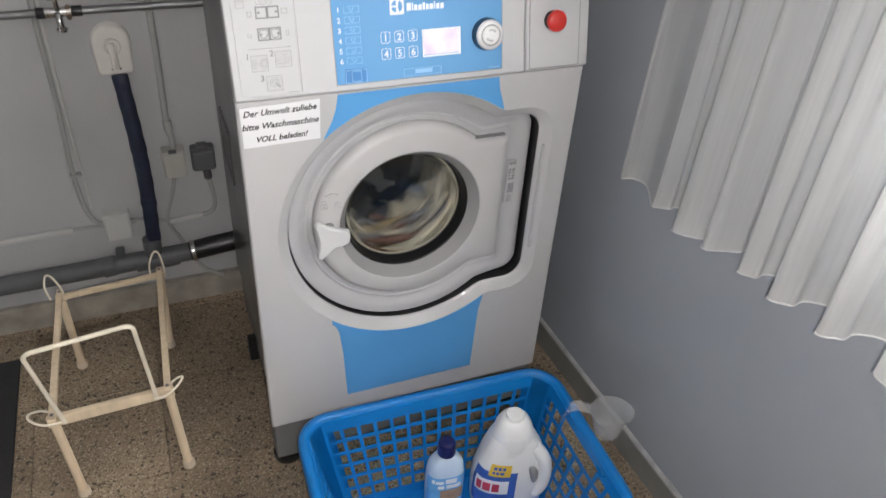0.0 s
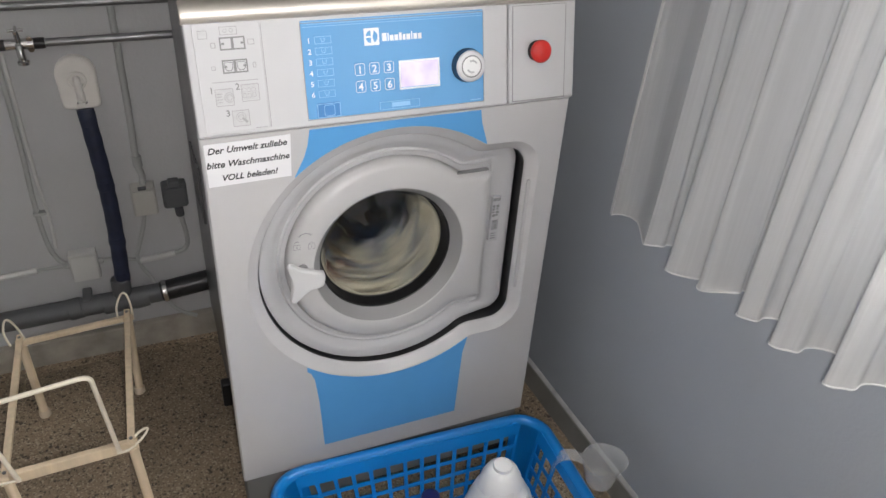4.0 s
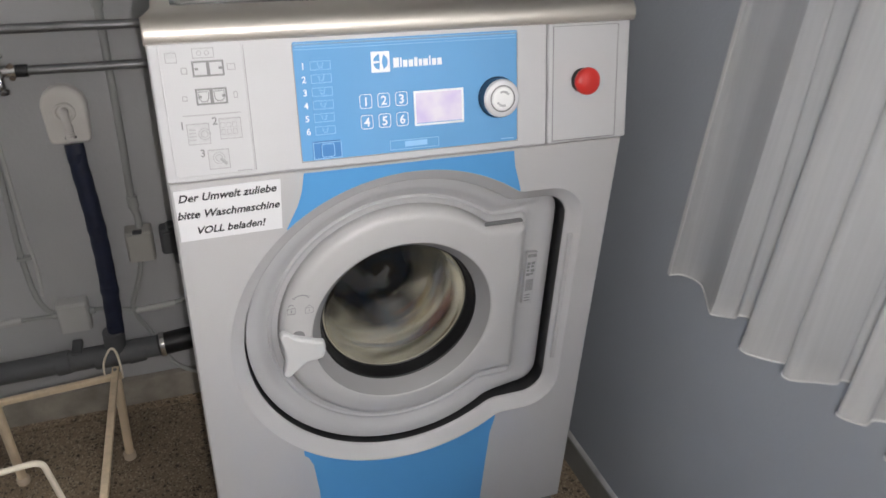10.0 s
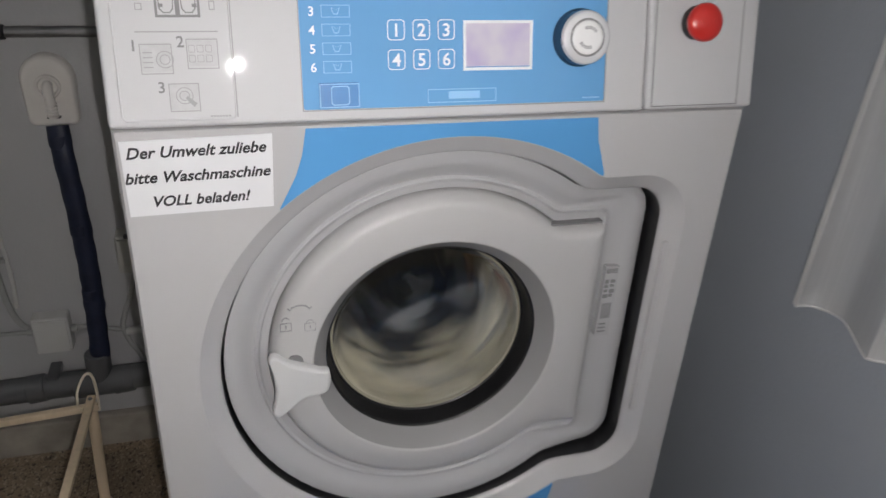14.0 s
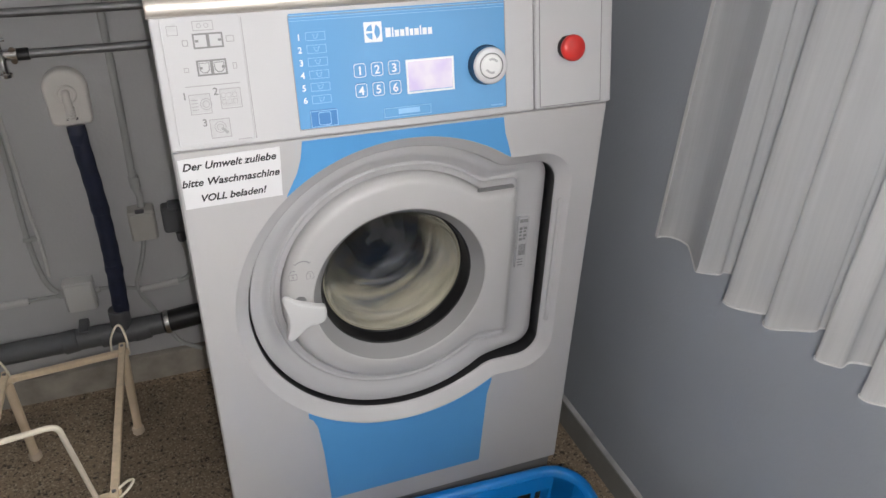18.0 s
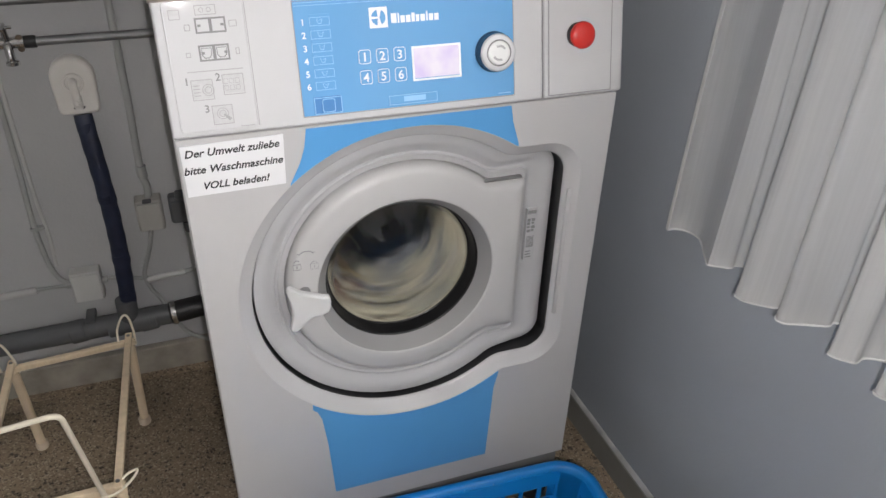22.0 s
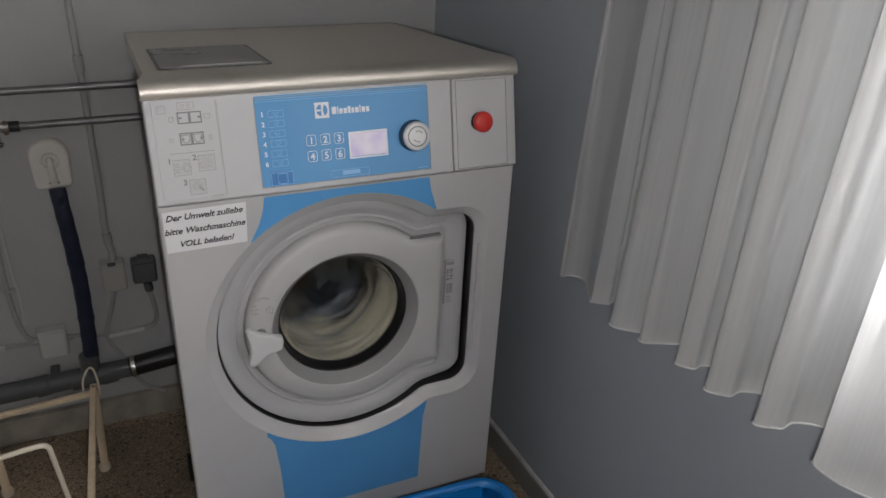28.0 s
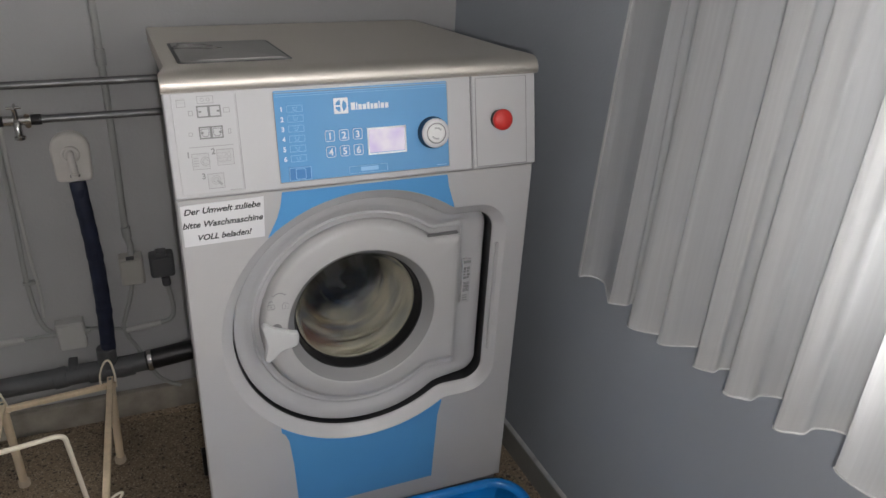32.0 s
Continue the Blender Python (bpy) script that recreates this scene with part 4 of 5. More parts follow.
    for s, x, z in (("1", -0.305, 1.028), ("2", -0.266, 1.031), ("3", -0.285, 0.992)):
        part("step_number", text_mesh(s, 0.0135, 0.0002, TILT_BACK @ pose(x, -0.0016, z - 0.961, 90), bold=0.0002), PRINTGREY, ip)
    # blue membrane
    mb = on_panel("membrane", rr(-0.1585, 0.1495, 0.9725, 1.1205, 0.002), -0.001, 0.0012, BLUEPANEL, cp, "blue membrane with keys, dial and display", 0.0004)
    part("membrane_edge", frame_bm(-0.1597, 0.1507, 0.9713, 1.1217, 0.0012, 0.0006), LABELGREY, mb)
    for k in range(3):
        z = 1.1185 - 0.0035 * k
        on_panel("pinstripe", rr(-0.157, 0.148, z - 0.0006, z, 0.0002, 1), 0.001, 0.00145, BLUEPALE, mb)
    for k in range(6):
        z = 1.0945 - 0.0166 * k
        pw = on_panel("program_window", rr(-0.1385, -0.112, z - 0.0055, z + 0.0055, 0.001), 0.001, 0.0018, BLUEPANEL, mb, "", 0.0004)
        part("window_edge", frame_bm(-0.1385, -0.112, z - 0.0055, z + 0.0055, 0.0006, 0.0018), BLUEPALE, pw)
        part("wash_sign", ring_bm([(-0.1295, z + 0.003), (-0.1272, z - 0.003), (-0.1233, z - 0.003), (-0.121, z + 0.003), (-0.1225, z + 0.003), (-0.1243, z + 0.0012), (-0.1262, z + 0.0012), (-0.128, z + 0.003)], 0.0009, 0.0024), BLUEPALE, pw)
        part("program_number", text_mesh(str(k + 1), 0.0115, 0.0002, TILT_BACK @ pose(-0.1475, -0.0016, z - 0.961 - 0.004, 90), align="CENTER", bold=0.0002), PRINTWHITE, mb)
    for k in range(6):
        x, z = -0.069 + 0.0245 * (k % 3), 1.0445 - 0.0272 * (k // 3)
        key = on_panel("key", rr(x - 0.0078, x + 0.0078, z - 0.0092, z + 0.0092, 0.003), 0.001, 0.002, BLUEPANEL, mb, "", 0.0006)
        part("key_edge", ring_bm(rr(x - 0.0084, x + 0.0084, z - 0.0094, z + 0.0094, 0.0035), 0.0009, 0.0024), PRINTWHITE, key)
        part("key_number", text_mesh(str(k + 1), 0.0165, 0.0002, TILT_BACK @ pose(x, -0.0026, z - 0.961 - 0.0058, 90), align="CENTER", bold=0.0003), PRINTWHITE, key)
    ds = on_panel("display", rr(-0.0005, 0.066, 1.0085, 1.0505, 0.001), 0.001, 0.0022, DISPLAY, mb, "lit pale lilac display")
    part("display_edge", frame_bm(-0.003, 0.0685, 1.006, 1.053, 0.0028, 0.002), PRINTWHITE, ds)
    # maker's sign as plain shapes
    lg = on_panel("maker_sign", rr(-0.0585, -0.0335, 1.0775, 1.1035, 0.0008), 0.001, 0.0018, PRINTWHITE, mb, "white square sign with blue sectors")
    for a0, a1 in ((100, 170), (190, 260), (-65, 65)):
        pts = [(-0.046 + 0.0015 * math.cos(radians((a0 + a1) / 2)), 1.0905 + 0.0015 * math.sin(radians((a0 + a1) / 2)))] + [(-0.046 + 0.0098 * math.cos(radians(a)), 1.0905 + 0.0098 * math.sin(radians(a))) for a in np.linspace(a0, a1, 12)]
        on_panel("sign_sector", pts, 0.0014, 0.0022, BLUEPANEL, lg)
    bm = bmesh.new()
    x = -0.0285
    for w, hh in ((0.0075, 0.0125), (0.002, 0.0125), (0.006, 0.009), (0.006, 0.009), (0.0045, 0.0115), (0.0045, 0.009), (0.0065, 0.009), (0.002, 0.0125), (0.006, 0.009), (0.006, 0.009)):
        add_box(bm, x, x + w, -0.0018, -0.001, 1.0855 - 0.961, 1.0855 - 0.961 + hh, 0, TILT_BACK)
        x += w + 0.0018
    part("maker_bar", bm, PRINTWHITE, mb, "row of white bars beside the sign")
    mp = on_panel("model_plate", rr(-0.039, 0.031, 0.976, 0.989, 0.001), 0.001, 0.0016, BLUEPANEL, mb)
    part("model_plate_edge", frame_bm(-0.039, 0.031, 0.976, 0.989, 0.0007, 0.0016), BLUEPALE, mp)
    on_panel("model_bar", rr(-0.018, 0.014, 0.979, 0.986, 0.0005), 0.0014, 0.0019, BLUEPALE, mp)
    for k in range(8):
        part("tiny_print", box(0.1250 + 0.0024 * k, 0.1266 + 0.0024 * k, -0.0019, -0.0012, 0.0150, 0.0165, 0, TILT_BACK), BLUEPALE, mb)
    us = on_panel("port_cover", rr(-0.1435, -0.106, 0.9745, 0.9965, 0.0015), 0.001, 0.0035, BLUEDARK, mb, "dark blue hinged port cover", 0.0008)
    flap = on_panel("port_flap", rr(-0.133, -0.1155, 0.9765, 0.9945, 0.003), 0.003, 0.005, BLUEDARK, us, "", 0.0008)
    part("flap_edge", ring_bm(rr(-0.133, -0.1155, 0.9765, 0.9945, 0.003), 0.0011, 0.0054), BLUEPALE, flap)
    part("cover_edge", frame_bm(-0.1435, -0.106, 0.9745, 0.9965, 0.0009, 0.0036), BLUEPALE, us)
    # dial
    M = TILT_BACK @ pose(0.119, 0, 1.036 - 0.961, 90)
    dial = part("dial", lathe([(0.0262, 0.0165), (0.0255, 0.019), (0.0238, 0.0208), (0.0185, 0.0212), (0.0175, 0.0200), (0.0165, 0.0200)], 48, M, True, True), SATIN, mb, "round satin metal dial")
    # the skirt's low colour paints the dark surroundings it mirrors
    part("dial_skirt", lathe([(0.0285, 0.001), (0.0285, 0.003), (0.0268, 0.005), (0.0264, 0.014), (0.0257, 0.0166), (0.0262, 0.0168)], 48, M, True, True), DIALREFLECT, dial, "mirror-like dial edge with a dark reflection in its colour")
    part("dial_groove", lathe([(0.0186, 0.0209), (0.0183, 0.0216), (0.0168, 0.0216), (0.0164, 0.0209)], 48, M), PRINTGREY, dial, "thin brownish ring")
    part("dial_face", lathe([(0.0165, 0.0198), (0.0165, 0.0212), (0.0155, 0.0222), (0.0125, 0.0230), (0.0, 0.0236)], 40, M, True, False), DIALWHITE, dial, "white dial cap")
    bm = bmesh.new()
    for a0 in (40, 215):
        for k in range(5):
            a = radians(a0 + 17 * k)
            add_box(bm, -0.0011, 0.0011, -0.0016, 0.0016, 0.0232, 0.02395, 0, M @ pose(0.0095 * math.cos(a), 0.0095 * math.sin(a), 0, 0, 0, math.degrees(a) - 90))
    part("dial_print", bm, LABELPALE, dial)
    # stop button plate
    sp = on_panel("stop_plate", rr(0.2065, 0.309, 0.9655, 1.1255, 0.002), -0.001, 0.001, PANEL, wm, "light grey cover plate of the stop button", 0.0006)
    part("plate_groove", frame_bm(0.2055, 0.310, 0.9645, 1.1265, 0.001, 0.0004), PRINTGREY, sp)
    M = TILT_BACK @ pose(0.2525, 0, 1.05 - 0.961, 90)
    part("button_collar", lathe([(0.0175, 0), (0.0175, 0.006), (0.0155, 0.008), (0.012, 0.008)], 32, M), RUBBER, sp)
    part("stop_button", lathe([(0.010, 0.004), (0.010, 0.011), (0.0185, 0.013), (0.0195, 0.016), (0.0192, 0.0195), (0.017, 0.0225), (0.011, 0.0248), (0.0, 0.0258)], 36, M, True, False), RED, sp, "red mushroom stop button")
    # printed note stuck under the control panel
    note = part("note", plate([(-0.3245, 0.9470), (-0.3235, 0.8722), (-0.1905, 0.8745), (-0.1885, 0.9495)], -0.0008, -0.0022, None, 0.0003), PAPER, None)
    tagged(note, "white laminated note with black lettering, taped to the machine front", "notice")
    note.parent = None
    for s, z, size, x in (("Der Umwelt zuliebe", 0.9312, 0.0152, -0.258), ("bitte Waschmaschine", 0.9068, 0.0152, -0.2585), ("VOLL beladen!", 0.8825, 0.0147, -0.2585)):
        part("lettering", text_mesh(s, size, 0.0002, pose(x, -0.0025, z, 90, 0, 0) @ pose(0, 0, 0, 0, 0, 0.9), 0.30, "CENTER", 1.0, 0.00034), INK, note)


def ring_bm(path, w, out):
    cx, cz = sum(p[0] for p in path) / len(path), sum(p[1] for p in path) / len(path)
    bm = bmesh.new()
    rings = []
    for k, o in ((0, out - 0.001), (0, out), (w, out), (w, out - 0.001)):
        r = []
        for x, z in path:
            d = math.hypot(x - cx, z - cz)
            s = 1 - k / d
            r.append(TILT_BACK @ Vector((cx + (x - cx) * s, -o, (cz + (z - cz) * s - 0.961))))
        rings.append(r)
    return loft(bm, rings)


def frame_bm(x0, x1, z0, z1, w, out):
    bm = bmesh.new()
    frame_path(bm, x0, x1, z0, z1, w, out, TILT_BACK)
    return bm


def build_top(wm):
    """Stainless top with a rolled front edge; it falls gently to the back."""
    prof = [(0.075, 1.1235), (0.040, 1.125), (0.0275, 1.126), (0.022, 1.1295), (0.020, 1.1365), (0.022, 1.1445), (0.029, 1.152), (0.040, 1.1565), (0.058, 1.157)]
    ys = [0.1, 0.2, 0.3, 0.4, 0.5, 0.6, DEEP + 0.005]
    fall = (1.157 - 1.106) / (DEEP - 0.058)
    prof += [(y, 1.157 - fall * (y - 0.058)) for y in ys]
    prof += [(DEEP + 0.006, 1.075), (DEEP - 0.002, 1.075)]
    bm = bmesh.new()
    rings = []
    for x in (-HALF - 0.002, -HALF + 0.001, *np.linspace(-0.3, 0.3, 9), HALF - 0.001, HALF + 0.002):
        k = 0.0015 if abs(x) > HALF else 0.0
        rings.append([Vector((x * (1 if y < 0.045 else 0.962 if y > 0.09 else 0.982), y + (k if y < 0.05 else -k), z - k)) for y, z in prof])
    loft(bm, rings, False)
    for r in (rings[0], rings[-1]):
        vs = [bm.verts.new(p) for p in r]
        low = [bm.verts.new(Vector((p.x, max(p.y, 0.034), p.z - (0.03 if p.y > 0.05 else 0.0)))) for p in r]
        for i in range(6, len(r) - 3):
            bm.faces.new((vs[i], vs[i + 1], low[i + 1], low[i]))
        bm.faces.new(vs[:7] if r[0].x < 0 else vs[6::-1])
    bmesh.ops.remove_doubles(bm, verts=bm.verts, dist=1e-5)
    top = part("top_cover", bm, STEEL, wm, "brushed stainless steel top with a rolled front edge", angle=40)
    slope = pose(0, 0.058, 1.157, -math.degrees(math.atan(fall)))
    # soap compartment lid let into the top
    def flat(path, z0, z1, soft=0.0):
        return plate([(x, y - 0.058) for x, y in path], -z0, -z1, slope @ Matrix(((1, 0, 0, 0), (0, 0, 1, 0), (0, -1, 0, 0), (0, 0, 0, 1))), soft)
    lid = part("soap_lid", flat(rr(-0.290, -0.112, 0.108, 0.352, 0.008), 0.0002, 0.0026, 0.001), material("soap_lid_plastic", (0.20, 0.195, 0.18), 0.3, 0.0, 0.06), wm, "grey soap compartment lid")
    part("lid_gap", flat(rr(-0.2955, -0.1065, 0.1015, 0.3585, 0.01), 0.0, 0.0014), RUBBER, wm, "dark gap round the lid")
    pts = [(-0.262 + 0.14 * k / 16, 0.114 + 0.085 * math.sin(math.pi * k / 16)) for k in range(17)]
    part("finger_grip", flat(pts, 0.002, 0.0040, 0.0006), LIDGRIP, lid, "pale curved finger grip")


# ---------------------------------------------------------------- pipes and wiring on the back wall
def build_services():
    W = BACK
    # two steel water pipes
    for z, x1, name in ((0.978, -0.15, "upper"), (0.897, -0.15, "lower")):
        t = thing("water_pipe", "dull galvanised water pipe running along the wall", "pipe", (0, W - 0.04, z), group="water pipes")
        part("pipe", cyl((LEFT, 0, 0), (x1, 0, 0.0), 0.0090, 16), GALV, t)
        for x in (-1.5, -0.95, -0.24):
            bm = box(x - 0.008, x + 0.008, 0.0, 0.04, -0.006, 0.006, 0.002)
            part("clip", bm, GALV, t)
        if name == "lower":
            for x0, x1b in ((-0.662, -0.642), (-0.590, -0.566)):
                part("sleeve", cyl((x0, 0, 0), (x1b, 0, 0), 0.0122, 16, 0.002), RUBBER, t, "black pipe sleeve")
        else:
            part("coupling", cyl((-0.708, 0, 0), (-0.684, 0, 0), 0.0130, 16, 0.003), BRASS, t, "tarnished coupling nut")
            part("sleeve", cyl((-0.684, 0, 0), (-0.660, 0, 0), 0.0122, 16, 0.002), RUBBER, t, "black pipe sleeve")
    tap = thing("water_tap", "small chromed wall tap with a cross handle", "tap", (-0.617, W - 0.04, 0.897))
    part("tap_body", cyl((-0.03, 0, 0), (0.032, 0, 0), 0.012, 20, 0.002), CHROME, tap)
    part("union_nut", lathe([(0.0105, 0), (0.0122, 0.002), (0.0122, 0.010), (0.0105, 0.012)], 6, pose(0.016, 0, 0, 0, 90)), BRASS, tap, "hexagonal brass nut")
    for z in (-0.0105, 0.0105):
        part("union_lug", lathe([(0.0035, -0.003), (0.0062, -0.002), (0.0062, 0.002), (0.0035, 0.003)], 16, pose(0.022, -0.006, z, 90)), BRASS, tap, "brass lug of the union")
    part("stem", cyl((0, -0.006, 0.0), (0, -0.012, 0.033), 0.0058, 14), CHROME, tap)
    bm = tube([(-0.015, -0.013, 0.034), (0.015, -0.013, 0.034)], 0.0032, 10)
    tube([(0, -0.028, 0.032), (0, 0.002, 0.037)], 0.0032, 10, True, bm)
    part("cross_handle", bm, CHROME, tap)
    part("spout", tube(smooth_path([(0, -0.006, 0), (0.001, -0.017, -0.005), (0.002, -0.022, -0.018), (0.003, -0.022, -0.030)], 6), 0.0082, 14), CHROME, tap)
    part("hose_nipple", lathe([(0.008, -0.038), (0.0125, -0.036), (0.0125, -0.030), (0.008, -0.027)], 20, Matrix.Translation((0.003, -0.022, 0))), CHROME, tap)
    # arched cover of the waste connection, with its moulded elbow
    cv = thing("waste_cover", "aged white arched plastic cover over a wall outlet", "outlet cover", (-0.522, W, 0.73))
    arch = [(-0.041 + 0.012 * (1 - math.cos(a)), 0.012 * (1 - math.sin(a))) for a in np.linspace(0.0, math.pi / 2, 6)]
    arch += [(0.041 - 0.012 * (1 - math.sin(a)), 0.012 * (1 - math.cos(a))) for a in np.linspace(0.0, math.pi / 2, 6)]
    arch += [(0.044 * math.cos(a), 0.080 + 0.045 * math.sin(a)) for a in np.linspace(0, math.pi, 22)]
    part("cover", plate(arch, 0.0, -0.024, None, 0.008), COVER, cv, angle=50)
    ring = [(0.018 * math.cos(a), -0.0245, 0.071 + 0.018 * math.sin(a)) for a in np.linspace(0, 2 * math.pi, 33)]
    part("moulded_ring", tube(ring, 0.0032, 10), COVER, cv, "moulded ring round the elbow")
    part("moulded_elbow", tube(smooth_path([(0, -0.020, 0.074), (0, -0.030, 0.072), (0.0005, -0.034, 0.064), (0.001, -0.033, 0.052), (0.002, -0.031, 0.019)], 8), 0.0085, 16), COVER, cv, "ribbed moulded elbow")
    for k in range(5):
        part("rib", tube([(0.0018, -0.0315, 0.0455 - 0.0055 * k), (0.0018, -0.0315, 0.0443 - 0.0055 * k), (0.0018, -0.0315, 0.0425 - 0.0055 * k), (0.0018, -0.0315, 0.0413 - 0.0055 * k)], [0.0086, 0.0097, 0.0097, 0.0086], 16), COVER, cv)
    part("slot", box(-0.009, 0.013, -0.0325, -0.02, 0.0165, 0.0192, 0.001), RUBBER, cv)
    # waste hose wrapped in dark tape, down to the drain
    hs = thing("waste_hose", "dark navy taped waste hose dropping to the drain pipe", "hose", (-0.520, W - 0.045, 0.2))
    n = 60
    pts = [Vector((0.003 + 0.010 * math.sin(3 * t), 0.014 * max(0.0, 1 - t / 0.14) ** 1.5, 0.5335 - 0.4785 * t)) for t in np.linspace(0, 1, n)]
    part("hose", tube(pts, 0.0195, 18, True, None, 0.8, lambda i: 1 + 0.03 * math.sin(i * 0.9) + (0.07 if i in (24, 25, 44, 45) else 0)), NAVY, hs)
    for z in (0.512, 0.335, 0.205, 0.075):
        c = min(pts, key=lambda p: abs(p.z - z))
        part("tape_band", tube([c + Vector((0, 0, 0.011)), c + Vector((0, 0, 0.008)), c - Vector((0, 0, 0.008)), c - Vector((0, 0, 0.011))], [0.0196, 0.0212, 0.0212, 0.0196], 18, False, None, 0.82), NAVY, hs, "doubled turn of dark tape")
    # grey drain pipe with a branch, clips and the black rubber connector to the machine
    dp = thing("drain_pipe", "grey plastic drain pipe above the skirting", "pipe", (0, W - 0.045, 0.172))
    part("pipe", cyl((LEFT, 0, -0.012), (-0.42, 0, 0.022), 0.0262, 24), PVC, dp)
    part("branch", cyl((-0.524, 0, 0.0), (-0.522, 0, 0.088), 0.0245, 20, 0.003), PVC, dp)
    for x0, x1 in ((-0.575, -0.475), (-0.50, -0.46), (-0.66, -0.625)):
        part("pipe_socket", cyl((x0, 0, 0.014), (x1, 0, 0.018), 0.0285, 24, 0.003), PVC, dp)
    part("clip", box(-0.621, -0.598, -0.012, 0.045, 0.030, 0.047, 0.003), PVC, dp)
    part("rubber_connector", cyl((-0.428, 0, 0.022), (-0.29, 0, 0.036), 0.0280, 24, 0.003), RUBBER, dp, "black rubber connector")
    part("hose_band", lathe([(0.0300, -0.006), (0.0308, -0.005), (0.0308, 0.005), (0.0300, 0.006)], 28, pose(-0.417, 0, 0.023, 0, 86)), CHROME, dp, "steel hose band")
    # conduits, boxes, cables
    bx = thing("junction_box", "painted square junction box on the wall", "junction box", (-0.599, W, 0.303))
    part("box_body", box(-0.034, 0.034, -0.034, 0, -0.040, 0.040, 0.004), CABLEPALE, bx)
    part("box_lid", box(-0.031, 0.031, -0.040, -0.0345, -0.037, 0.037, 0.003), CABLEPALE, bx)
    for s in (-1, 1):
        part("cable_gland", cyl((s * 0.032, -0.018, 0.004), (s * 0.046, -0.018, 0.004), 0.008, 14, 0.002), CABLE, bx)
    so = thing("wall_socket", "ivory surface socket box on the wall", "socket", (-0.426, W, 0.474))
    part("socket_body", box(-0.030, 0.029, -0.042, 0, -0.040, 0.040, 0.005), SOCKET, so)
    part("socket_lid", box(-0.027, 0.026, -0.047, -0.0425, -0.036, 0.035, 0.003), SOCKET, so)
    part("hinge", box(-0.012, 0.008, -0.046, -0.036, 0.036, 0.044, 0.002), DARKPLUG, so)
    pl = thing("power_plug", "dark grey power plug and socket beside the ivory box", "plug", (-0.352, W, 0.476))
    part("plug_base", box(-0.031, 0.031, -0.034, 0, -0.036, 0.034, 0.007), DARKPLUG, pl)
    part("plug_lid", box(-0.027, 0.027, -0.041, -0.0345, -0.031, 0.026, 0.004), DARKPLUG, pl)
    part("lid_clip", box(-0.014, 0.014, -0.040, -0.012, 0.030, 0.044, 0.004), DARKPLUG, pl)
    part("cable_boot", cyl((0.004, -0.03, -0.034), (0.006, -0.026, -0.062), 0.011, 14, 0.003), DARKPLUG, pl)

    def run(name, label, pts, r, mat, steps=6):
        t = thing(name, label, "cable" if r < 0.006 else "conduit", pts[0], group="wall wiring")
        o = Vector(pts[0])
        part("run", tube([p - o for p in smooth_path(pts, steps)], r, 10), mat, t)
        return t
    y = W - 0.009
    a = run("conduit", "grey conduit running down the wall into the junction box", [(-0.672, y, 2.3), (-0.672, y, 1.2), (-0.671, y, 0.70), (-0.676, y, 0.50), (-0.673, y, 0.40), (-0.666, y, 0.350), (-0.652, y, 0.318), (-0.628, y - 0.006, 0.306)], 0.0062, CABLE, 8)
    part("saddle", box(-0.013, 0.017, -0.008, 0.009, 0.462 - 2.3, 0.47 - 2.3, 0.002), CABLE, a)
    run("cable", "thin pale cable beside the conduit", [(-0.658, y, 2.3), (-0.658, y, 1.2), (-0.657, y, 0.60), (-0.653, y, 0.47), (-0.652, y, 0.42), (-0.655, y, 0.36)], 0.0042, CABLEPALE)
    b = run("conduit", "grey conduit dropping to the ivory socket box", [(-0.425, y, 2.3), (-0.424, y, 1.3), (-0.423, y, 1.05), (-0.425, y, 0.75), (-0.429, y, 0.58), (-0.423, y, 0.54), (-0.424, y - 0.008, 0.512)], 0.0085, CABLE)
    part("coupler", cyl((0.002, 0, 1.045 - 2.3), (0.002, 0, 1.005 - 2.3), 0.0115, 14, 0.002), CABLE, b)
    part("coupler", cyl((-0.003, 0, 0.59 - 2.3), (-0.002, 0, 0.56 - 2.3), 0.0115, 14, 0.002), CABLE, b)
    run("cable", "grey cable curving down from the socket box", [(-0.43, y, 0.437), (-0.443, y, 0.38), (-0.462, y, 0.325), (-0.470, y, 0.295), (-0.462, y, 0.255), (-0.445, y, 0.22), (-0.40, y - 0.03, 0.13), (-0.345, y - 0.05, 0.10)], 0.0055, CABLE)
    run("cable", "grey plug cable looping to the conduit", [(-0.346, y - 0.018, 0.418), (-0.338, y - 0.01, 0.35), (-0.340, y, 0.31), (-0.356, y, 0.292), (-0.39, y, 0.288), (-0.44, y, 0.283), (-0.47, y, 0.281)], 0.0062, CABLE)
    c = run("conduit", "pale painted conduit fixed along the wall", [(-0.465, y, 0.281), (-0.42, y, 0.284), (-0.375, y, 0.287)], 0.0085, CABLEPALE)
    run("conduit", "pale painted conduit leading to the junction box", [(LEFT, y, 0.268), (-1.2, y, 0.284), (-0.90, y, 0.294), (-0.712, y, 0.301)], 0.009, CABLEPALE)
    run("cable", "grey cable entering the junction box", [(-0.74, y, 0.300), (-0.69, y, 0.302), (-0.640, y - 0.006, 0.304)], 0.0045, CABLE)
    run("cable", "grey cable from the junction box to the hose", [(-0.556, y - 0.006, 0.307), (-0.535, y, 0.302), (-0.49, y, 0.291), (-0.46, y, 0.284)], 0.005, CABLE)


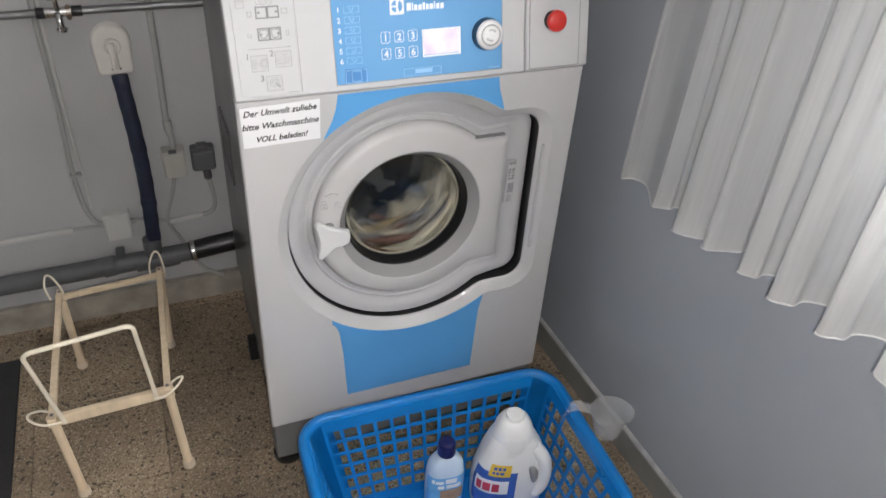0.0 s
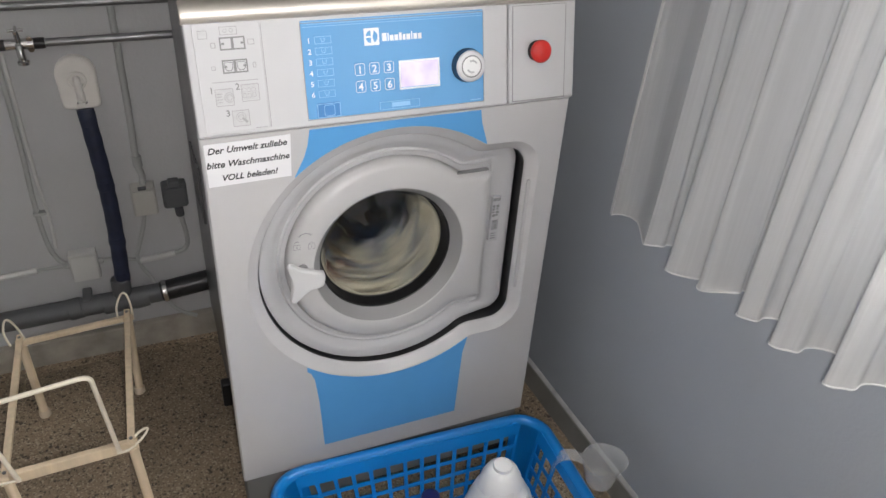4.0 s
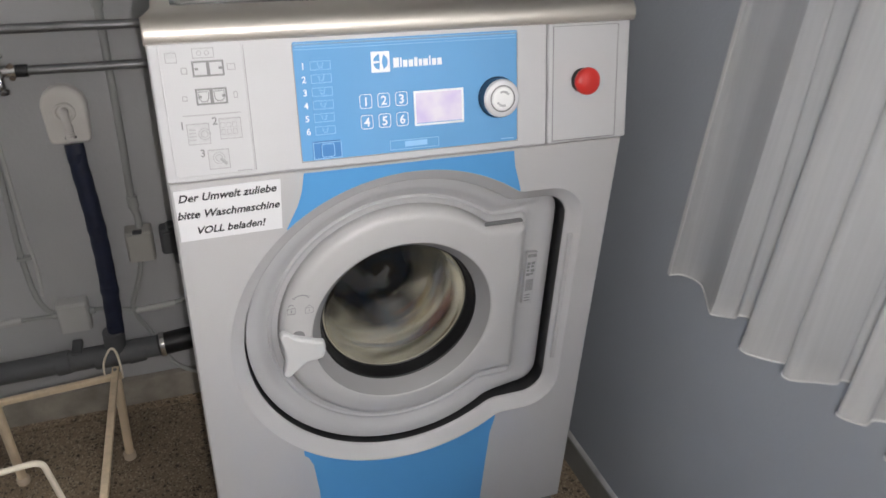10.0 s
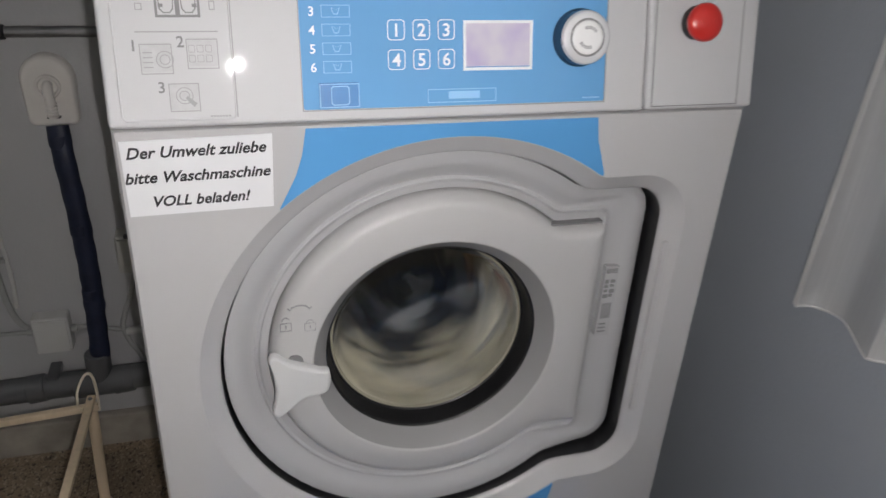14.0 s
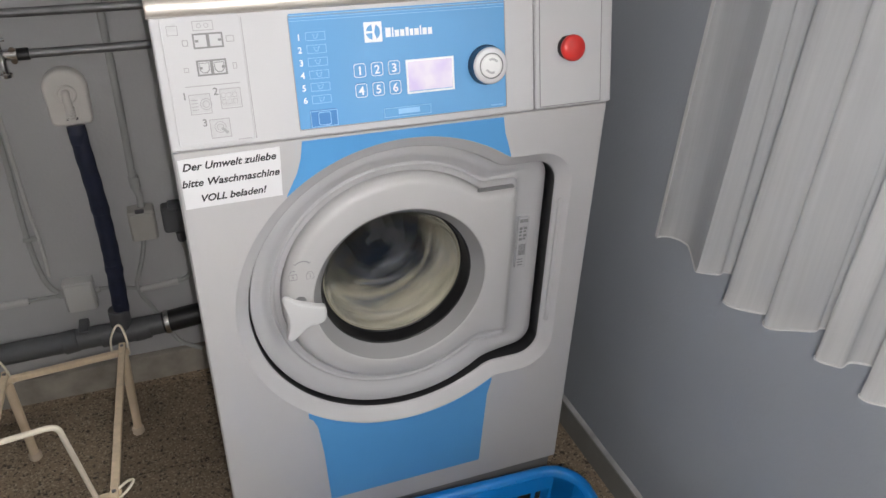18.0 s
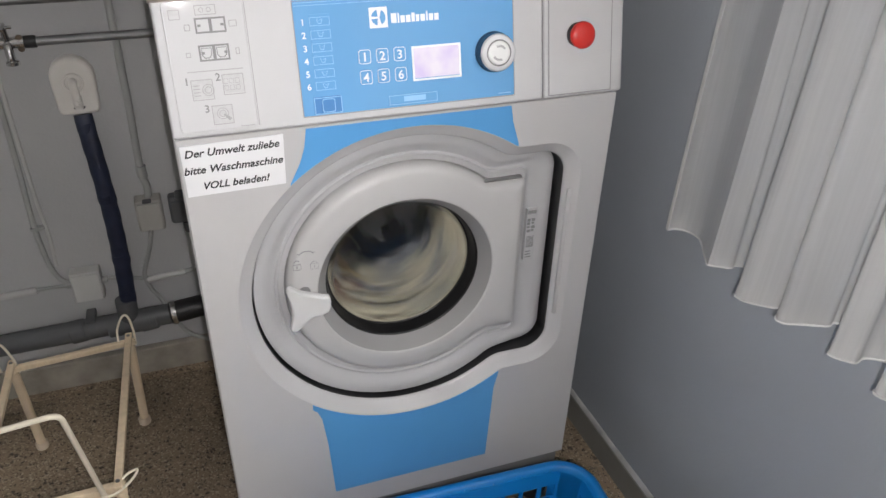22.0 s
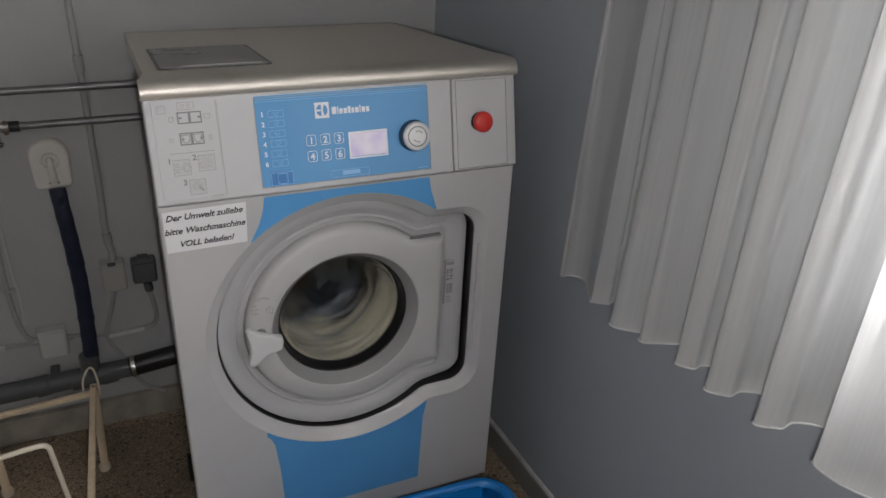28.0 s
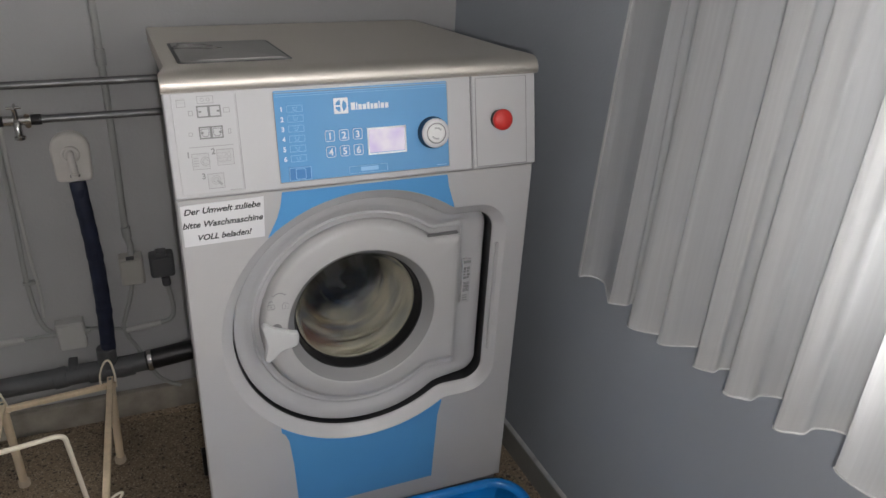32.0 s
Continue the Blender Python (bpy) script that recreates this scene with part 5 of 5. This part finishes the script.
# ---------------------------------------------------------------- things on the floor
def bar(a, b, w, d, up=(0, 0, 1), bevel=0.002):
    """A rectangular lath from a to b, w wide and d deep."""
    a, b = Vector(a), Vector(b)
    z = (b - a).normalized()
    x = Vector(up).cross(z)
    x = x.normalized() if x.length > 1e-4 else Vector((1, 0, 0))
    y = z.cross(x)
    m = Matrix((x, y, z)).transposed().to_4x4()
    m.translation = a
    return box(-w / 2, w / 2, -d / 2, d / 2, 0, (b - a).length, bevel, m)


def build_rack():
    """Low wooden frame on four dowel legs, with wire loops at the corners and a raised wire bow."""
    rk = thing("laundry_stand", "low pine laundry stand with dowel legs and white wire loops", "laundry stand", (-0.64, 0.3, 0))
    fl, fr, bl, br = Vector((-0.122, -0.214, 0.25)), Vector((0.108, -0.202, 0.25)), Vector((-0.112, 0.205, 0.25)), Vector((0.126, 0.228, 0.25))
    for t, f in ((fl, (-0.112, -0.212, 0)), (fr, (0.118, -0.208, 0)), (bl, (-0.112, 0.216, 0)), (br, (0.116, 0.226, 0))):
        f = Vector(f)
        leg = part("leg", cyl(f + (t - f) * 0.06, t + Vector((0, 0, -0.006)), 0.0099, 16, 0.002), PINE, rk, "round pine leg")
        part("rubber_foot", lathe([(0.0125, 0), (0.014, 0.002), (0.014, 0.016), (0.011, 0.02)], 18, Matrix.Translation(f)), FOOTCAP, leg, "pale plastic foot cap")
    e = Vector((0.012, 0, 0))
    part("rail", bar(fl - e, fr + e, 0.014, 0.026), PINE, rk)
    part("rail", bar(bl - e, br + e, 0.012, 0.014), PINE, rk)
    for a, b in ((fl, bl), (fr, br)):
        d = (b - a).normalized() * 0.014
        part("side_rail", bar(a - d + Vector((0, 0, 0.012)), b + d + Vector((0, 0, 0.012)), 0.015, 0.010), PINE, rk)
    # the raised bow over the front rail
    bow = smooth_corner([fl + Vector((0.022, -0.012, 0.0)), Vector((-0.120, -0.285, 0.255 + 0.247)), Vector((0.076, -0.292, 0.255 + 0.275)), fr + Vector((-0.025, -0.012, 0.0))], 0.02)
    part("wire_bow", tube(bow, 0.0047, 12), WIRE, rk, "white-coated raised wire bow")
    for c, s, ang in ((bl, -1, 60), (br, 1, 15), (fl, -1, 200), (fr, 1, 20)):
        if c in (bl, br):
            lp = [c + Vector(v) for v in ((-0.022, -0.004, 0.0), (-0.021, 0.010, 0.030), (-0.006, 0.022, 0.057), (0.006, 0.020, 0.055), (0.012, 0.008, 0.026), (0.012, 0.0, -0.010))]
            if c is bl:
                lp = [p + Vector((-0.30, -0.05, 0)) * max(0.0, p.z - c.z) for p in lp]
        elif c is fl:
            lp = [c + Vector(v) for v in ((0.02, -0.016, 0.006), (-0.016, -0.017, 0.010), (-0.041, -0.002, 0.016), (-0.044, 0.014, 0.018), (-0.024, 0.021, 0.016), (0.002, 0.012, 0.01))]
        else:
            lp = [c + Vector(v) for v in ((-0.03, -0.018, 0.004), (-0.005, -0.018, 0.006), (0.022, 0.0, 0.012), (0.034, 0.014, 0.02), (0.020, 0.014, 0.018), (-0.004, 0.0, 0.01))]
        part("wire_loop", tube(smooth_path(lp, 8), 0.0026, 8), WIRE, rk, "bent white wire loop")
    for c in (fl, fr, bl, br):
        part("screw", lathe([(0.004, 0), (0.004, 0.0015), (0.0, 0.0025)], 10, Matrix.Translation(c + Vector((0, 0, 0.0178)))), GALV, rk)


def smooth_corner(pts, r, n=8):
    p = [Vector(q) for q in pts]
    out = [p[0]]
    for i in range(1, len(p) - 1):
        a, b = (p[i - 1] - p[i]).normalized(), (p[i + 1] - p[i]).normalized()
        s, e = p[i] + a * r, p[i] + b * r
        for k in range(n + 1):
            t = k / n
            out.append(s * (1 - t) ** 2 + p[i] * 2 * t * (1 - t) + e * t * t)
    return out + [p[-1]]


BASKET = pose(0.0, -0.305, 0, 0, 0, -2.0)


def build_basket():
    """Blue plastic laundry basket: tapered, latticed walls, a rolled rim, hand holes in the short sides."""
    bk = thing("laundry_basket", "bright blue plastic laundry basket with latticed sides", "laundry basket")
    bk.matrix_world = BASKET
    hx, hy, h = 0.284, 0.200, 0.262
    bx, by = 0.228, 0.148

    def at(s, u, side):
        """A point of a wall: s from -1 to 1 along it, u from 0 (floor) to 1 (rim)."""
        x, y = bx + (hx - bx) * u, by + (hy - by) * u
        z = 0.004 + (h - 0.004) * u
        return {"back": Vector((s * x, y, z)), "front": Vector((-s * x, -y, z)), "right": Vector((x, -s * y, z)), "left": Vector((-x, s * y, z))}[side]
    for side in ("back", "front", "right", "left"):
        long = side in ("back", "front")
        cols, rows, e0 = (13, 6, 0.88) if long else (8, 6, 0.82)
        bar_s, bar_u = 0.2 / cols, 0.016
        ss, uu = [-0.93], [0.0, 0.08]
        for k in range(cols):
            c = 2 * e0 / cols
            ss += [-e0 + c * k + bar_s, -e0 + c * (k + 1) - bar_s]
        ss.append(0.93)
        for k in range(rows):
            c = 0.79 / rows
            uu += [0.08 + c * k + bar_u, 0.08 + c * (k + 1) - bar_u]
        uu += [0.89, 0.965]
        bm = bmesh.new()
        grid = [[bm.verts.new(at(s, u, side)) for u in uu] for s in ss]
        for i in range(len(ss) - 1):
            for j in range(len(uu) - 1):
                hole = i % 2 == 1 and j >= 2 and j % 2 == 0 and uu[j + 1] < 0.87
                if not long and abs(ss[i] + ss[i + 1]) / 2 < 0.40 and uu[j] > 0.75 and uu[j + 1] < 0.895:
                    hole = True
                if not hole:
                    bm.faces.new((grid[i][j], grid[i + 1][j], grid[i + 1][j + 1], grid[i][j + 1]))
        loose = [v for v in bm.verts if not v.link_faces]
        bmesh.ops.delete(bm, geom=loose, context="VERTS")
        bmesh.ops.recalc_face_normals(bm, faces=bm.faces)
        bmesh.ops.solidify(bm, geom=bm.faces[:], thickness=0.003)
        part("side_wall", bm, BASKETBLUE, bk)
    # rounded corners
    for sx in (-1, 1):
        for sy in (-1, 1):
            bm = bmesh.new()
            rings = []
            for u in np.linspace(0.0, 0.96, 8):
                x, y, z = bx + (hx - bx) * u, by + (hy - by) * u, 0.004 + (h - 0.004) * u
                r = 0.035 + 0.015 * u
                rings.append([Vector((sx * (x - r + r * math.cos(a)), sy * (y - r + r * math.sin(a)), z)) for a in np.linspace(-0.12, math.pi / 2 + 0.12, 10)])
            loft(bm, rings, False)
            bmesh.ops.solidify(bm, geom=bm.faces[:], thickness=0.0028)
            part("corner", bm, BASKETBLUE, bk)
    # rolled rim
    path = rounded_rect(-hx, hx, -hy, hy, 0.055, 10)
    prof = [(-0.004, -0.012), (0.000, -0.002), (0.006, 0.001), (0.014, 0.0005), (0.020, -0.006), (0.021, -0.022), (0.0185, -0.022), (0.0175, -0.007), (0.012, -0.003), (0.006, -0.003), (0.001, -0.012)]
    bm = bmesh.new()
    rings = []
    for o, z in prof:
        rings.append([Vector((x, y, h + z)) for x, y in rounded_rect(-hx - o, hx + o, -hy - o, hy + o, 0.055 + o, 10)])
    rings.append(rings[0])
    loft(bm, rings)
    bmesh.ops.remove_doubles(bm, verts=bm.verts, dist=1e-6)
    part("rim", bm, BASKETBLUE, bk, "smooth rolled rim", angle=50)
    # ribs under the rim
    for s in np.linspace(-0.8, 0.8, 9):
        for sy in (-1, 1):
            part("rib", box(s * hx - 0.0012, s * hx + 0.0012, sy * hy - 0.004, sy * hy + 0.018, h - 0.022, h - 0.004), BASKETBLUE, bk)
    bm = bmesh.new()
    base = rounded_rect(-bx, bx, -by, by, 0.035, 8)
    loft(bm, [[Vector((x, y, z)) for x, y in base] for z in (0.001, 0.006)], True, True, True)
    part("base", bm, BASKETBLUE, bk)


def superellipse(a, b, n=32, e=2.6):
    out = []
    for k in range(n):
        t = 2 * math.pi * k / n
        c, s = math.cos(t), math.sin(t)
        out.append((a * abs(c) ** (2 / e) * (1 if c >= 0 else -1), b * abs(s) ** (2 / e) * (1 if s >= 0 else -1)))
    return out


def bottle_shell(levels, n=36):
    bm = bmesh.new()
    rings = [[Vector((x + ox, y, z)) for x, y in superellipse(a, b, n)] for a, b, z, ox in levels]
    return loft(bm, rings, True, True, True)


def wrap(levels, z0, z1, a0, a1, out=0.0008, n=20, rows=6):
    """A label that follows the bottle between two heights and two angles."""
    def size(z):
        for (a, b, za, oa), (c, d, zb, ob) in zip(levels, levels[1:]):
            if za <= z <= zb and zb > za:
                t = (z - za) / (zb - za)
                return a + (c - a) * t, b + (d - b) * t, oa + (ob - oa) * t
        return levels[-1][0], levels[-1][1], levels[-1][3]
    bm = bmesh.new()
    rings = []
    for k in range(rows + 1):
        z = z0 + (z1 - z0) * k / rows
        a, b, o = size(z)
        r = []
        for i in range(n + 1):
            t = radians(a0 + (a1 - a0) * i / n)
            c, s = math.cos(t), math.sin(t)
            e = 2 / 2.6
            r.append(Vector((o + (a + out) * abs(c) ** e * (1 if c >= 0 else -1), (b + out) * abs(s) ** e * (1 if s >= 0 else -1), z)))
        rings.append(r)
    return loft(bm, rings, False)


def build_bottles():
    # large white detergent bottle with a grip hole
    dt = thing("detergent_bottle", "large white plastic detergent bottle with a printed label and handle", "detergent bottle")
    dt.matrix_world = pose(0.156, -0.232, 0.006, 0, 0, -14) @ Matrix.Diagonal((1, 1, 0.935, 1))
    lv = [(0.076, 0.048, 0, 0), (0.082, 0.053, 0.006, 0), (0.084, 0.055, 0.06, 0), (0.083, 0.054, 0.11, 0), (0.076, 0.051, 0.155, 0.002), (0.066, 0.048, 0.19, 0.002), (0.053, 0.045, 0.22, 0.0), (0.042, 0.040, 0.236, -0.002), (0.030, 0.030, 0.242, -0.002)]
    part("bottle_body", bottle_shell(lv), BOTTLEWHITE, dt, angle=60)
    part("handle", tube(smooth_path([(0.040, -0.022, 0.208), (0.062, -0.030, 0.180), (0.072, -0.034, 0.14), (0.070, -0.036, 0.09), (0.056, -0.036, 0.06)], 6), 0.017, 16, True, None, 1.1), BOTTLEWHITE, dt)
    # no real hole: a grey shape paints the shade of the grip hollow
    part("grip_hollow", tube(smooth_path([(0.034, -0.044, 0.165), (0.044, -0.049, 0.145), (0.046, -0.0525, 0.115)], 6), [0.003 + 0.007 * math.sin(math.pi * k / 12) for k in range(13)], 12), material("grip_hollow_shade", (0.30, 0.30, 0.30), 0.5), dt, "grip hollow, its shade drawn as a grey shape")
    cap = part("cap", lathe([(0.044, 0.205), (0.047, 0.212), (0.046, 0.232), (0.041, 0.258), (0.033, 0.277), (0.024, 0.286), (0.0205, 0.287), (0.0, 0.2868)], 40, Matrix.Translation((-0.002, 0, 0)), False, False), BOTTLEWHITE, dt, "white dosing cap")
    part("spout_ring", lathe([(0.0195, 0.284), (0.0205, 0.291), (0.019, 0.295), (0.0, 0.2955)], 32, Matrix.Translation((-0.002, 0, 0)), False, False), BOTTLEWHITE, cap)
    part("label", wrap(lv, 0.03, 0.150, 190, 272, 0.0006), LABELBLUE, dt, "blue printed label")
    part("label_flash", wrap(lv, 0.138, 0.176, 228, 266, 0.0011), LABELYELLOW, dt, "yellow corner flash")
    for z0, z1, a0, a1 in ((0.159, 0.169, 236, 243), (0.159, 0.169, 245, 251), (0.159, 0.169, 253, 258), (0.146, 0.154, 236, 241), (0.146, 0.154, 243, 248), (0.146, 0.154, 250, 257)):
        part("label_bar", wrap(lv, z0, z1, a0, a1, 0.0016, 6, 2), LABELBLUE, dt, "short dark bars")
    part("label_oval", wrap(lv, 0.078, 0.124, 200, 266, 0.0011), PRINTWHITE, dt, "white oval field")
    for a0, a1 in ((206, 220), (223, 239), (242, 254)):
        part("label_sign", wrap(lv, 0.086, 0.114, a0, a1, 0.0016, 8, 3), LABELRED, dt, "red plain bar")
    # small pale blue softener bottle
    sf = thing("softener_bottle", "small pale blue softener bottle with a navy cap", "softener bottle")
    sf.matrix_world = pose(0.012, -0.202, 0.006, 0, 0, -8) @ Matrix.Diagonal((1.15, 1.1, 0.94, 1))
    lv = [(0.034, 0.024, 0, 0), (0.037, 0.027, 0.004, 0), (0.038, 0.028, 0.06, 0), (0.037, 0.028, 0.12, 0), (0.034, 0.026, 0.148, 0), (0.024, 0.021, 0.168, 0), (0.0135, 0.0135, 0.178, 0), (0.012, 0.012, 0.186, 0)]
    part("bottle_body", bottle_shell(lv), BOTTLEBLUE, sf, angle=60)
    part("cap", lathe([(0.0165, 0.180), (0.0175, 0.183), (0.0172, 0.21), (0.0160, 0.2185), (0.012, 0.2215), (0.0, 0.222)], 28, None, True, False), CAPBLUE, sf, "navy screw cap")
    part("label", wrap(lv, 0.03, 0.128, 195, 345, 0.0006), LABELSKY, sf, "sky-blue label")
    for z0, z1, a0, a1 in ((0.108, 0.122, 222, 234), (0.108, 0.118, 237, 262), (0.108, 0.124, 266, 292), (0.090, 0.101, 246, 264), (0.090, 0.103, 268, 308)):
        part("label_bar", wrap(lv, z0, z1, a0, a1, 0.0011, 8, 2), PRINTWHITE, sf, "white bar of the label")
    part("label_picture", wrap(lv, 0.045, 0.085, 255, 320, 0.0011, 10, 3), TAN, sf, "brown picture field")


def build_cup():
    cup = thing("measuring_cup", "cloudy translucent plastic dosing cup hooked on the basket rim", "measuring cup")
    cup.matrix_world = pose(0.374, -0.274, 0.190, 8, -6, -30) @ Matrix.Scale(1.03, 4)
    bm = lathe([(0.0, 0.0), (0.026, 0.001), (0.029, 0.004), (0.036, 0.05), (0.0375, 0.074), (0.0395, 0.076), (0.0385, 0.077), (0.0362, 0.075), (0.0345, 0.05), (0.0275, 0.006), (0.0, 0.003)], 36, None, False, False)
    for v in bm.verts:
        if v.co.z > 0.05 and v.co.x > 0.01:
            v.co.x += (v.co.x - 0.01) * 0.45 * (v.co.z - 0.05) / 0.026
    part("cup_body", bm, CUP, cup, angle=60)
    bm = bmesh.new()
    pts = smooth_path([(-0.036, 0, 0.074), (-0.058, 0, 0.085), (-0.080, 0, 0.080), (-0.094, 0, 0.056), (-0.101, 0, 0.020), (-0.104, 0, -0.008)], 6)
    rings = []
    for p in pts:
        rings.append([p + Vector((0, -0.013, 0)), p + Vector((0, 0.013, 0)), p + Vector((-0.002, 0.013, 0.0015)), p + Vector((-0.002, -0.013, 0.0015))])
    loft(bm, rings, True, True, True)
    part("cup_handle", bm, CUP, cup)


def build_mat():
    mt = part("rubber_mat", box(LEFT + 0.05, -0.905, -1.2, 0.585, 0.0, 0.012, 0.004), MAT)
    tagged(mt, "dark rubber floor mat beside the laundry stand", "floor mat")


# ---------------------------------------------------------------- the washing in the drum
def build_laundry():
    """Wet washing pressed against the turning drum, hollow in the middle."""
    ld = thing("laundry_load", "wet cream, grey and rust coloured washing spinning in the drum", "laundry")
    rng = random.Random(21)
    n = 17

    def kind_at(a, depth):
        """Mostly cream pieces, with a dark sector and a rust-red piece beside it."""
        a %= 2 * math.pi
        if a < 1.3 and depth > 0.13:
            return rng.choice(("grey", "cream", "cream", "cream"))
        if 1.3 <= a < 1.75 and depth > 0.16:
            return rng.choice(("rust", "cream", "grey"))
        if 1.85 <= a < 2.0 and depth > 0.20:
            return rng.choice(("ochre", "cream"))
        # deep pieces get darker cloth, which paints in the shade of the hollow
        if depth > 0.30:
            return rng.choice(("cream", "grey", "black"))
        return rng.choice(("cream", "cream", "cream", "cream", "white", "grey"))

    for row, (z0, z1, r_in) in enumerate(((0.105, 0.19, 0.126), (0.18, 0.30, 0.106), (0.27, 0.42, 0.074))):
        for k in range(n):
            a = 2 * math.pi * (k + 0.5 * (row % 2)) / n + rng.uniform(-0.1, 0.1)
            kind = kind_at(a, (0.11, 0.24, 0.36)[row])
            bm = bmesh.new()
            bmesh.ops.create_icosphere(bm, subdivisions=3, radius=1)
            ph = rng.uniform(0, 50)
            w, dp, ln = rng.uniform(0.035, 0.055), (0.236 - r_in) / 2 * rng.uniform(0.82, 1.15), (z1 - z0) / 2 * rng.uniform(0.95, 1.15)
            for v in bm.verts:
                c = v.co.copy()
                f = 0.94 + 0.16 * noise.noise(c * 1.6 + Vector((ph, 0, 0))) + 0.13 * math.sin(6 * noise.noise(c * 1.1 + Vector((0, ph, 0))) + 5 * c.y)
                v.co = Vector((c.x * dp * f, c.y * w * f, c.z * ln * f))
            mid = 0.236 - dp * 1.02
            m = Matrix.Rotation(a, 4, "Z") @ Matrix.Translation((mid, 0, (z0 + z1) / 2)) @ Matrix.Rotation(rng.uniform(-0.3, 0.3), 4, "X")
            bmesh.ops.transform(bm, matrix=m, verts=bm.verts)
            for v in bm.verts:
                r = math.hypot(v.co.x, v.co.y)
                if r > 0.234:
                    v.co.x, v.co.y = v.co.x * 0.234 / r, v.co.y * 0.234 / r
                v.co.z = max(v.co.z, 0.1015)
            part("garment", bm, CLOTHS[kind], ld, kind + " wet cloth", angle=80)
    # long folds lying round the hollow
    for k in range(120):
        z = rng.uniform(0.106, 0.38)
        near = 0.112 - 0.12 * max(0.0, z - 0.2) + 0.016 * max(0.0, 1 - (z - 0.1) / 0.06)
        r = rng.uniform(near, near + 0.035) if z > 0.13 else rng.uniform(0.122, 0.215)
        a0, span, rise, wob = rng.uniform(0, 6.28), rng.uniform(0.7, 1.7), rng.uniform(-0.05, 0.05), rng.uniform(0, 6.28)
        pts, rad = [], []
        thick = rng.uniform(0.006, 0.014)
        for i in range(13):
            t = i / 12
            rr_ = min(r + rise * (t - 0.5) + 0.008 * math.sin(5 * t + wob), 0.222)
            a = a0 + span * t
            pts.append((rr_ * math.cos(a), rr_ * math.sin(a), max(z + 0.02 * math.sin(3 * t + wob), 0.104 + thick)))
            rad.append(thick * (0.35 + 0.75 * math.sin(math.pi * min(max(t, 0.06), 0.94))))
        kind = kind_at(a0 + span / 2, z)
        part("fold", tube(pts, rad, 8, True, None, 0.7), CLOTHS[kind], ld, kind + " wet fold", angle=80)
    # the far end of the load closes the hollow; its dark cloths stand for shade
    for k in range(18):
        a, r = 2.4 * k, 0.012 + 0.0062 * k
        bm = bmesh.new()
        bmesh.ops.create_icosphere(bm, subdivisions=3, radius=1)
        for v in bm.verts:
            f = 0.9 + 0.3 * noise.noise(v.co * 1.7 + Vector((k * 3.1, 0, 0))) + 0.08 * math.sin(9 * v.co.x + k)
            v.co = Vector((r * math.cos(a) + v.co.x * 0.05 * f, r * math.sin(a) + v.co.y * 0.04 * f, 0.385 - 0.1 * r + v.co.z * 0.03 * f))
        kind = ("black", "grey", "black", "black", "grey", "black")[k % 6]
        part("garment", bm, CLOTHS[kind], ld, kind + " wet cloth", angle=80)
    ld.matrix_world = pose(PX, 0, PZ, -90)
    return ld


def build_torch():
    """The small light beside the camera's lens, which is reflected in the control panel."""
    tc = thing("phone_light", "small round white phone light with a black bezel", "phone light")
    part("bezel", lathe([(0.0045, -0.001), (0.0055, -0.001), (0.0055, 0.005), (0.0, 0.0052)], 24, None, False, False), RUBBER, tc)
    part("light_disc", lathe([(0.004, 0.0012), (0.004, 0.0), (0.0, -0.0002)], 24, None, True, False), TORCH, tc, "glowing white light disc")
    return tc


def drum_angle(t):
    """Degrees turned: gathering speed over the first seconds, then a steady spin."""
    slow, fast = 1190.0, 2230.0
    return slow * t if t < 2 else slow * 2 + slow * (t - 2) + (fast - slow) * (t - 2) ** 2 / 6 if t < 5 else slow * 5 + (fast - slow) * 1.5 + fast * (t - 5)


def motions():
    spin = [(k / 30, pose(PX, 0, PZ, -90) @ pose(0, 0, 0, 0, 0, drum_angle(k / 30) % 360)) for k in range(961)]
    walk(DRUM, spin)
    walk(LAUNDRY, spin)
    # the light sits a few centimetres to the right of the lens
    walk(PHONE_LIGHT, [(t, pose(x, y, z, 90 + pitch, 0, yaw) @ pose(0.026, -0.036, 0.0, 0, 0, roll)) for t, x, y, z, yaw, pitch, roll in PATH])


build_room()
build_window("window_1", pose(wall_x(-1.615) + 0.12, -1.615, 1.585, 0, 0, -91.7), 1.87, 1.13)
build_curtain()
MACHINE, DRUM = build_machine()
LAUNDRY = build_laundry()
build_services()
build_rack()
build_basket()
build_bottles()
build_cup()
build_mat()
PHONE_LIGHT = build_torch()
build_floor_tiles()
motions()
